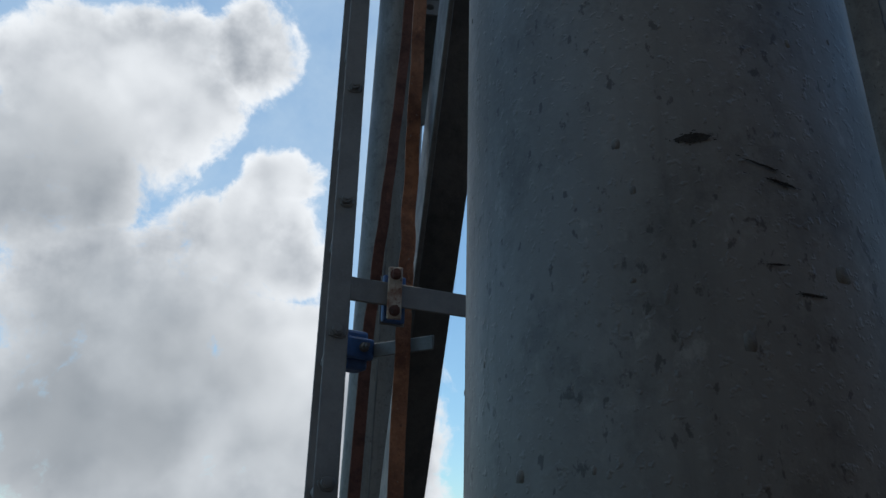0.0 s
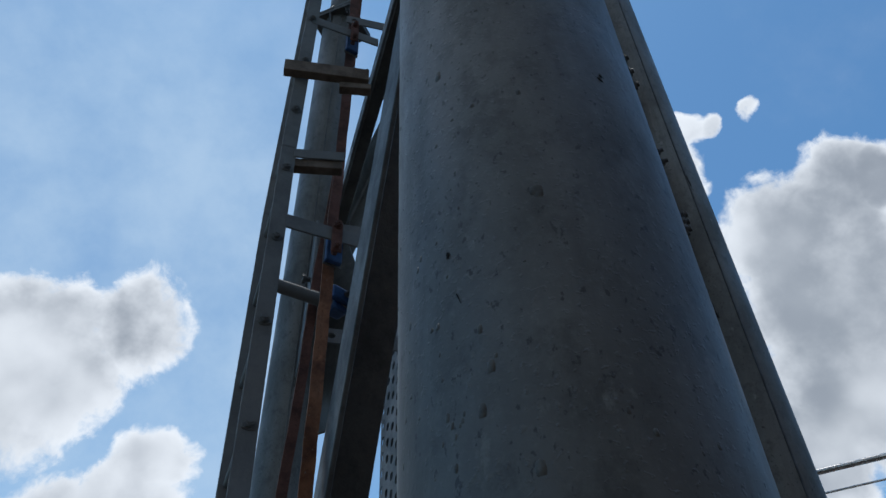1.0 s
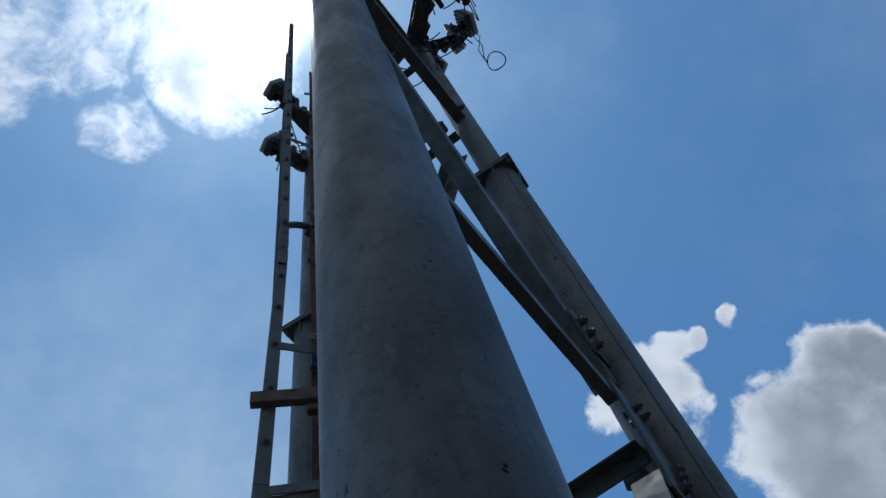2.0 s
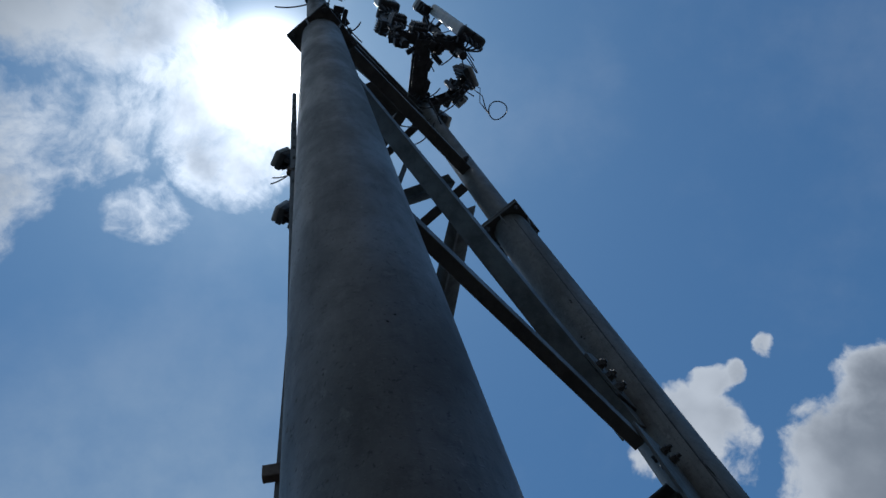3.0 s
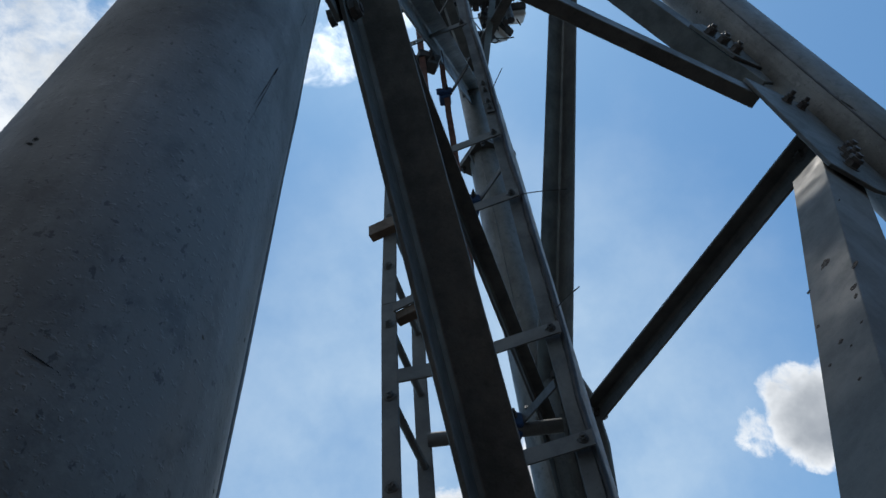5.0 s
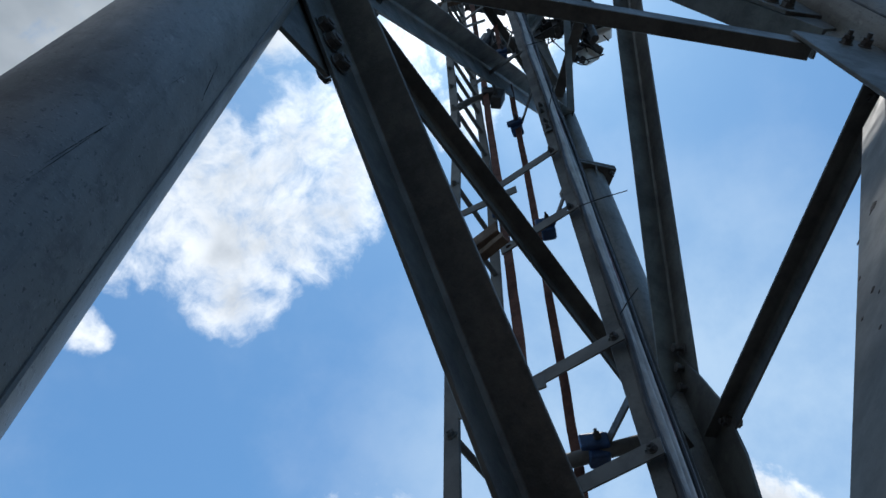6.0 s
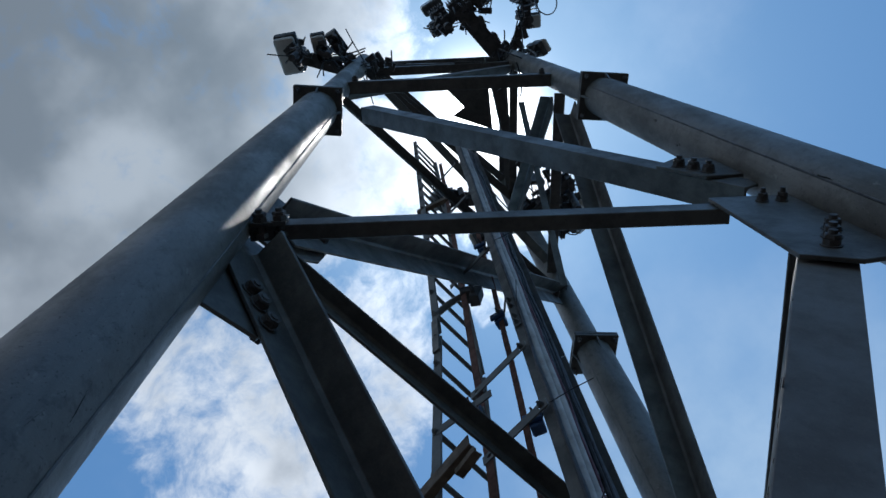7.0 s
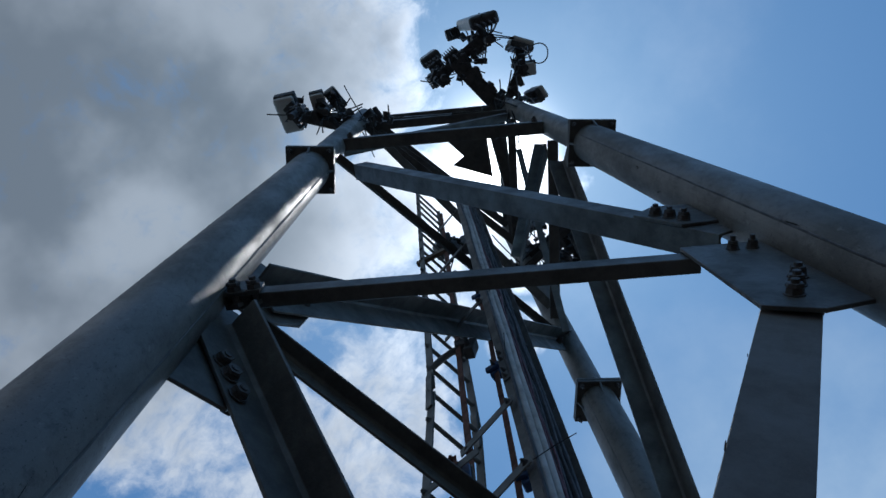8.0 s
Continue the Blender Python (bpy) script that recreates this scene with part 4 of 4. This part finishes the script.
clamp(-0.527, -0.181, 2.062, RUST_PLATE, True, 0.03)
clamp(-0.470, -0.128, 3.090, RUST_DARK)
clamp(-0.452, -0.085, 4.090, RUST_DARK)


def insulator(x, y, z, turn):
    t = thing("insulator_clamp", "blue plastic insulator block clamped on the rusty strip", "insulator", "blue insulators")
    part("block", box_bm(pose(x, y, z, 0, 0, turn), (0.055, 0.05, 0.085), 0.008), BLUE, t)
    part("cap", box_bm(pose(x + 0.006, y - 0.034, z, 0, 0, turn), (0.075, 0.018, 0.045), 0.005), BLUE, t)
    part("bolt", bolt_bm((x + 0.02, y - 0.045, z), (0.2, -1, 0), 0.008, 0.007, 0.012, 0.05), BOLT, t)
    part("tie_bar", bar_bm((x + 0.02, y, z), (x + 0.15, y - 0.13, z), UP, 0.03, 0.006), GALV, t)
    return t


insulator(-0.575, 0.06, 2.00, 20)
insulator(-0.385, 0.205, 3.14, 25)
cross_bar("round", 3.125, -0.604, -0.245, 0.155, 0.228, 0.040)
insulator(-0.364, 0.230, 4.246, 20)
insulator(-0.380, 0.235, 5.206, 10)
insulator(-0.35, 0.23, 6.2, 15)


# ---- radio gear at the top ----
def radio(at, size, turn, mount, label="white plastic radio unit on a steel mount arm"):
    t = thing("radio_unit", label, "radio unit", "radio units at the top")
    m = pose(*at, *turn)
    part("radome", box_bm(m @ pose(0, 0, size[2] * 0.26), (size[0] * 0.96, size[1] * 0.96, size[2] * 0.48), min(size) * 0.2, 2), PLASTIC, t)
    body = part("radio_body", box_bm(m @ pose(0, 0, -size[2] * 0.25), (size[0], size[1], size[2] * 0.55), 0.012, 2), DARKMETAL, t, "dark cast metal body")
    for k in range(5):
        part("cooling_fin", box_bm(m @ pose(size[0] * (-0.34 + 0.17 * k), 0, -size[2] * 0.58), (0.006, size[1] * 0.8, size[2] * 0.2), 0.002, 1), DARKMETAL, body)
    smooth(part("connector", tube_bm([m @ Vector((size[0] * 0.2, -size[1] * 0.42, -size[2] * 0.5)), m @ Vector((size[0] * 0.2, -size[1] * 0.42, -size[2] * 0.5 - 0.06))], 0.018, 10), DARKMETAL, body))
    smooth(part("connector", tube_bm([m @ Vector((-size[0] * 0.2, -size[1] * 0.3, -size[2] * 0.5)), m @ Vector((-size[0] * 0.2, -size[1] * 0.3, -size[2] * 0.5 - 0.05))], 0.015, 10), DARKMETAL, body))
    a = Vector(at)
    smooth(part("mount_arm", tube_bm([m @ Vector((0, 0, -size[2] * 0.55)), a.lerp(Vector(mount), 0.35) + Vector((0, 0, 0.02)), mount], 0.022, 10), DARKMETAL, t))
    part("bracket", box_bm(pose(*a.lerp(Vector(mount), 0.3), 0, 0, turn[2] + 20), (0.10, 0.05, 0.12), 0.006), DARKMETAL, t)
    part("bracket", box_bm(pose(*a.lerp(Vector(mount), 0.62), 20, 0, turn[2] - 20), (0.07, 0.09, 0.06), 0.006), DARKMETAL, t)
    smooth(part("lead", tube_bm(hang(m @ Vector((size[0] * 0.2, -size[1] * 0.42, -size[2] * 0.5 - 0.05)), Vector(mount), 0.12, 9, (0.05, -0.05, 0)), 0.007, 7), CABLE, t))
    smooth(part("lead", tube_bm(hang(m @ Vector((-size[0] * 0.2, -size[1] * 0.3, -size[2] * 0.5 - 0.04)), Vector(mount), 0.2, 9, (-0.06, -0.02, 0)), 0.006, 7), CABLE, t))
    return t


def boom(label, p, q, w=0.07):
    t = thing("boom", label, "mount arm", "mount arms at the top")
    p, q = Vector(p), Vector(q)
    d = (q - p).normalized()
    part("channel", angle_bm(p, q, UP, d.cross(UP), w, 0.008), DARKMETAL, t)
    part("channel", angle_bm(p + Vector((0, 0, -0.16)), q + Vector((0, 0, -0.16)), UP, d.cross(UP), w, 0.008), DARKMETAL, t)
    for s in (0.08, 0.35, 0.65, 0.92):
        c = p.lerp(q, s)
        part("u_bolt", box_bm(pose(c.x, c.y, c.z - 0.06, 0, 0, 30 * s), (0.05, 0.11, 0.24), 0.006), DARKMETAL, t)
        part("bolt", bolt_bm(c + Vector((0, 0, 0.03)), d.cross(UP), 0.014, 0.014, 0.02, 0.03), BOLT, t)
    return t


def mast(label, p, q, r=0.03):
    t = smooth(part("mast_pipe", tube_bm([p, q], r, 14), DARKMETAL, None))
    return tagged(t, label, "mast pipe", "mast pipes at the top")


TOPA, TOPB, TOPC = on_leg("a", 9.0), on_leg("b", 9.0), on_leg("c", 9.0)
PIPE_1, PIPE_2 = Vector((0.949, -0.587, 9.09)), Vector((0.415, -0.618, 9.22))
boom("broad dark steel channel arm bolted to the leg top", TOPB + Vector((0, 0, 0.45)), (0.68, -0.66, 9.50), 0.15)
boom("dark steel channel crossing between the mast pipes", (0.36, -0.60, 9.62), (1.0, -0.575, 9.50), 0.09)
boom("dark steel channel arm bolted to the leg top", TOPB + Vector((0.02, 0, 0.45)), (1.03, -0.14, 9.50), 0.06)
mast("dark steel mast pipe clamped to the arm", PIPE_1, PIPE_1 + Vector((0, 0, 2.2)), 0.038)
mast("dark steel mast pipe clamped to the arm", PIPE_2, PIPE_2 + Vector((0, 0, 2.3)), 0.038)
mast("dark steel mast pipe clamped to the arm", (1.03, -0.14, 9.30), (1.03, -0.14, 10.1))
boom("dark steel channel arm bolted to the leg top", TOPA + Vector((0, 0, -0.1)), (-0.74, -1.40, 8.95))
boom("dark steel channel arm bolted to the leg top", TOPC + Vector((0, 0, -0.2)), (0.22, 1.26, 8.8))
boom("dark steel channel arm bolted to the leg top", TOPC + Vector((0, 0, -0.5)), (0.35, 1.0, 8.4))
mast("dark steel mast pipe clamped to the arm", (-0.72, -1.38, 8.4), (-0.72, -1.38, 9.3))
mast("dark steel mast pipe clamped to the arm", (-0.50, -1.20, 8.5), (-0.50, -1.20, 9.2))
mast("dark steel mast pipe clamped to the arm", (0.20, 1.25, 8.3), (0.20, 1.25, 9.2))



def panel_antenna(at, size, turn, pipe, label):
    """A tall panel: at is the middle of its lower end, pipe the mast that carries it."""
    t = thing("panel_antenna", label, "antenna", "antennas at the top")
    w, d, h = size
    m = pose(*at, 0, 0, turn)
    part("radome", box_bm(m @ pose(0, 0, h / 2 + 0.03), (w, d, h), d * 0.3, 3), PLASTIC, t)
    cap = part("end_cap", box_bm(m @ pose(0, 0, 0.03), (w * 1.01, d * 1.01, 0.10), d * 0.28, 3), DARKMETAL, t, "dark plastic end cap with cable sockets")
    for k in range(4):
        x = w * (-0.33 + 0.22 * k)
        smooth(part("connector", tube_bm([m @ Vector((x, 0.01, 0.0)), m @ Vector((x, 0.01, -0.07))], 0.014, 10), DARKMETAL, cap))
        smooth(part("lead", tube_bm(hang(m @ Vector((x, 0.01, -0.06)), Vector(pipe) + Vector((0.02 * k - 0.03, 0.03, 0.35 + 0.1 * k)), 0.22 + 0.05 * k, 10, (0.03, -0.02, 0)), 0.009, 7), CABLE, t))
    for z in (0.22, h - 0.25):
        p = m @ Vector((0, d * 0.5, z))
        q = Vector((pipe[0], pipe[1], p.z))
        part("bracket", bar_bm(p, q, UP, 0.07, 0.03), DARKMETAL, t)
        part("clamp_jaw", box_bm(pose(*q, 0, 0, turn), (0.13, 0.10, 0.08), 0.008), DARKMETAL, t)
    return t


panel_antenna((1.048, -0.736, 9.25), (0.275, 0.125, 1.80), 27, PIPE_1, "tall white panel antenna with a dark lower end")
panel_antenna((0.455, -0.748, 11.12), (0.25, 0.13, 0.55), 10, PIPE_2 + Vector((0, 0, 1.8)), "short white panel antenna high on the mast pipe")
radio((0.835, -0.775, 11.15), (0.16, 0.13, 0.36), (0, 0, 27), (0.93, -0.60, 11.05), "white plastic radio unit at the pipe's upper end")
radio((1.186, -0.264, 9.88), (0.24, 0.34, 0.11), (80, 0, 60), (1.04, -0.15, 9.75))
radio((1.050, -0.092, 9.58), (0.20, 0.14, 0.08), (200, 0, 35), (1.03, -0.14, 9.7))
radio((0.975, 0.214, 9.88), (0.15, 0.30, 0.12), (75, 0, 100), TOPB + Vector((0, 0, 0.5)))


def remote_unit(at, turn, label="dark finned radio box clamped to the mast pipe"):
    t = thing("remote_radio", label, "radio unit", "finned radio boxes at the top")
    m = pose(*at, 0, 0, turn)
    case = part("case", box_bm(m, (0.16, 0.09, 0.30), 0.010), DARKMETAL, t)
    for k in range(6):
        part("cooling_fin", box_bm(m @ pose(-0.065 + 0.026 * k, -0.06, 0), (0.006, 0.04, 0.27), 0.002, 1), DARKMETAL, case)
    part("bracket", box_bm(m @ pose(0, 0.07, 0), (0.06, 0.07, 0.12), 0.005), DARKMETAL, t)
    for x in (-0.05, 0.0, 0.05):
        smooth(part("lead", tube_bm(hang(m @ Vector((x, 0, -0.14)), m @ Vector((x * 2, 0.10, -0.50)), 0.1, 8, (0.02, -0.05, 0)), 0.007, 6), CABLE, t))
    return t


remote_unit((0.44, -0.71, 10.15), 10)
remote_unit((0.33, -0.60, 10.45), -80)
remote_unit((0.86, -0.53, 10.1), 190)
remote_unit((0.62, -0.68, 9.85), 5)
radio((-0.800, -1.425, 8.98), (0.20, 0.36, 0.13), (198, 10, 32), (-0.72, -1.38, 8.9))
radio((-0.560, -1.285, 9.0), (0.13, 0.26, 0.10), (200, 0, 32), (-0.52, -1.22, 8.9))
radio((-0.420, -1.225, 9.05), (0.12, 0.22, 0.09), (25, 0, 10), (-0.45, -1.12, 8.9))
radio((0.30, 1.30, 8.55), (0.2, 0.26, 0.12), (230, 0, 10), (0.20, 1.25, 8.6))
radio((0.12, 1.42, 8.55), (0.18, 0.24, 0.12), (230, 0, 60), (0.18, 1.27, 8.6))

boom("dark steel channel arm bolted to the leg top", TOPC + Vector((0, 0, -0.35)), (-0.56, 0.92, 8.6))
boom("dark steel channel arm bolted to the leg top", (-0.30, 0.62, 8.5), (-0.58, 0.42, 8.6))
radio((-0.655, 0.39, 8.62), (0.16, 0.30, 0.10), (70, 0, -70), (-0.57, 0.43, 8.6))
radio((-0.630, 0.90, 8.62), (0.16, 0.30, 0.10), (70, 0, -75), (-0.55, 0.92, 8.6))
top_plate = part("plan_plate", plate_bm([(x, y, 8.97) for x, y in ((0.029, -0.25), (0.042, -0.012), (-0.09, -0.023), (0.1, 0.321), (0.314, 0.019), (0.50, -0.15), (0.25, -0.38))], UP, 0.012), GALV, None)
tagged(top_plate, "dark grey steel plan plate between the top bars", "steel plate")
brace("dark steel angle bar carrying the plan plate", (0.47, -0.20, 9.0), (0.08, 0.53, 9.0), (1, 0.5, 0), UP, 0.10)


def clamp_cluster(at, n, spread, seed):
    """Pipe clamps, threaded rods and connector boxes round a mast pipe."""
    rnd = random.Random(seed)
    t = thing("clamp_bracket", "dark steel pipe clamps with threaded rods and cables", "bracket", "brackets at the top")
    at = Vector(at)
    part("back_plate", box_bm(pose(*at, 0, 0, rnd.uniform(0, 90)), (0.12, 0.04, 0.3), 0.006), DARKMETAL, t)
    for i in range(n):
        c = at + Vector((rnd.uniform(-spread, spread), rnd.uniform(-spread, spread), rnd.uniform(-0.25, 0.3)))
        part("clamp_jaw", box_bm(pose(*c, rnd.uniform(-15, 15), rnd.uniform(-15, 15), rnd.uniform(0, 180)), (rnd.uniform(0.05, 0.13), rnd.uniform(0.03, 0.06), rnd.uniform(0.04, 0.10)), 0.006), DARKMETAL, t)
        d = Vector((rnd.uniform(-1, 1), rnd.uniform(-1, 1), rnd.uniform(-0.3, 0.3))).normalized()
        part("threaded_rod", tube_bm([c - d * 0.028, c + d * 0.030], 0.007, 8), BOLT, t)
        smooth(part("lead", tube_bm(hang(c, at + Vector((rnd.uniform(-0.2, 0.2), rnd.uniform(-0.2, 0.2), -0.35)), rnd.uniform(0.0, 0.15), 7), 0.006, 6), CABLE, t))
    return t


for i, (p, n, w) in enumerate((((0.95, -0.60, 9.55), 7, 0.08), ((0.415, -0.62, 9.65), 7, 0.08), ((0.415, -0.62, 10.2), 6, 0.07), ((0.95, -0.60, 10.2), 6, 0.07), ((0.68, -0.58, 9.6), 8, 0.14), ((1.02, -0.16, 9.6), 5, 0.07), ((0.66, -0.10, 9.45), 6, 0.10), ((-0.72, -1.38, 8.9), 6, 0.09), ((-0.55, -1.22, 8.9), 8, 0.10), ((-0.42, -1.02, 8.85), 7, 0.10), ((-0.25, -0.85, 8.85), 5, 0.10),
                               ((0.20, 1.25, 8.75), 8, 0.12), ((0.05, 1.30, 8.6), 7, 0.12), ((-0.10, 1.05, 8.7), 8, 0.15), ((0.25, 1.05, 8.7), 7, 0.10), ((0.10, 0.85, 8.6), 6, 0.15), ((-0.57, 0.45, 8.6), 4, 0.06), ((-0.54, 0.92, 8.6), 4, 0.06))):
    clamp_cluster(p, n, w, 60 + i)
mast("dark steel mast pipe hanging below its clamps", (0.22, 1.10, 7.95), (0.28, 1.10, 9.0))

# coiled loop and slack leads
RING = Vector((1.088, -0.318, 8.10))
ring = [RING + Vector((0.078 * math.cos(a), 0.078 * math.sin(a), 0.02 * math.sin(2 * a))) for a in (2.6 + 2 * math.pi * k / 28 for k in range(29))]
cable("thin black cable hanging in a round loop", [Vector((1.17, -0.27, 9.70)), Vector((1.13, -0.26, 9.2)), Vector((1.09, -0.31, 8.7)), Vector((1.03, -0.29, 8.3))] + ring, 0.005, CABLE)
cable("thin black cable hanging in a round loop", [Vector((1.15, -0.25, 9.68)), Vector((1.16, -0.30, 9.1)), Vector((1.05, -0.27, 8.6)), ring[0]], 0.004, CABLE)
rnd = random.Random(11)
for c, s in ((TOPA, 0.35), (TOPB, 0.4), (TOPC, 0.45)):
    for i in range(7):
        p = c + Vector((rnd.uniform(-s, s), rnd.uniform(-s, s), rnd.uniform(-0.5, 0.3)))
        q = c + Vector((rnd.uniform(-0.1, 0.1), rnd.uniform(-0.1, 0.1), rnd.uniform(-0.6, 0.1)))
        cable("black lead drooping from the radio gear", hang(p, q, rnd.uniform(0.05, 0.25)), 0.006, CABLE, 6)
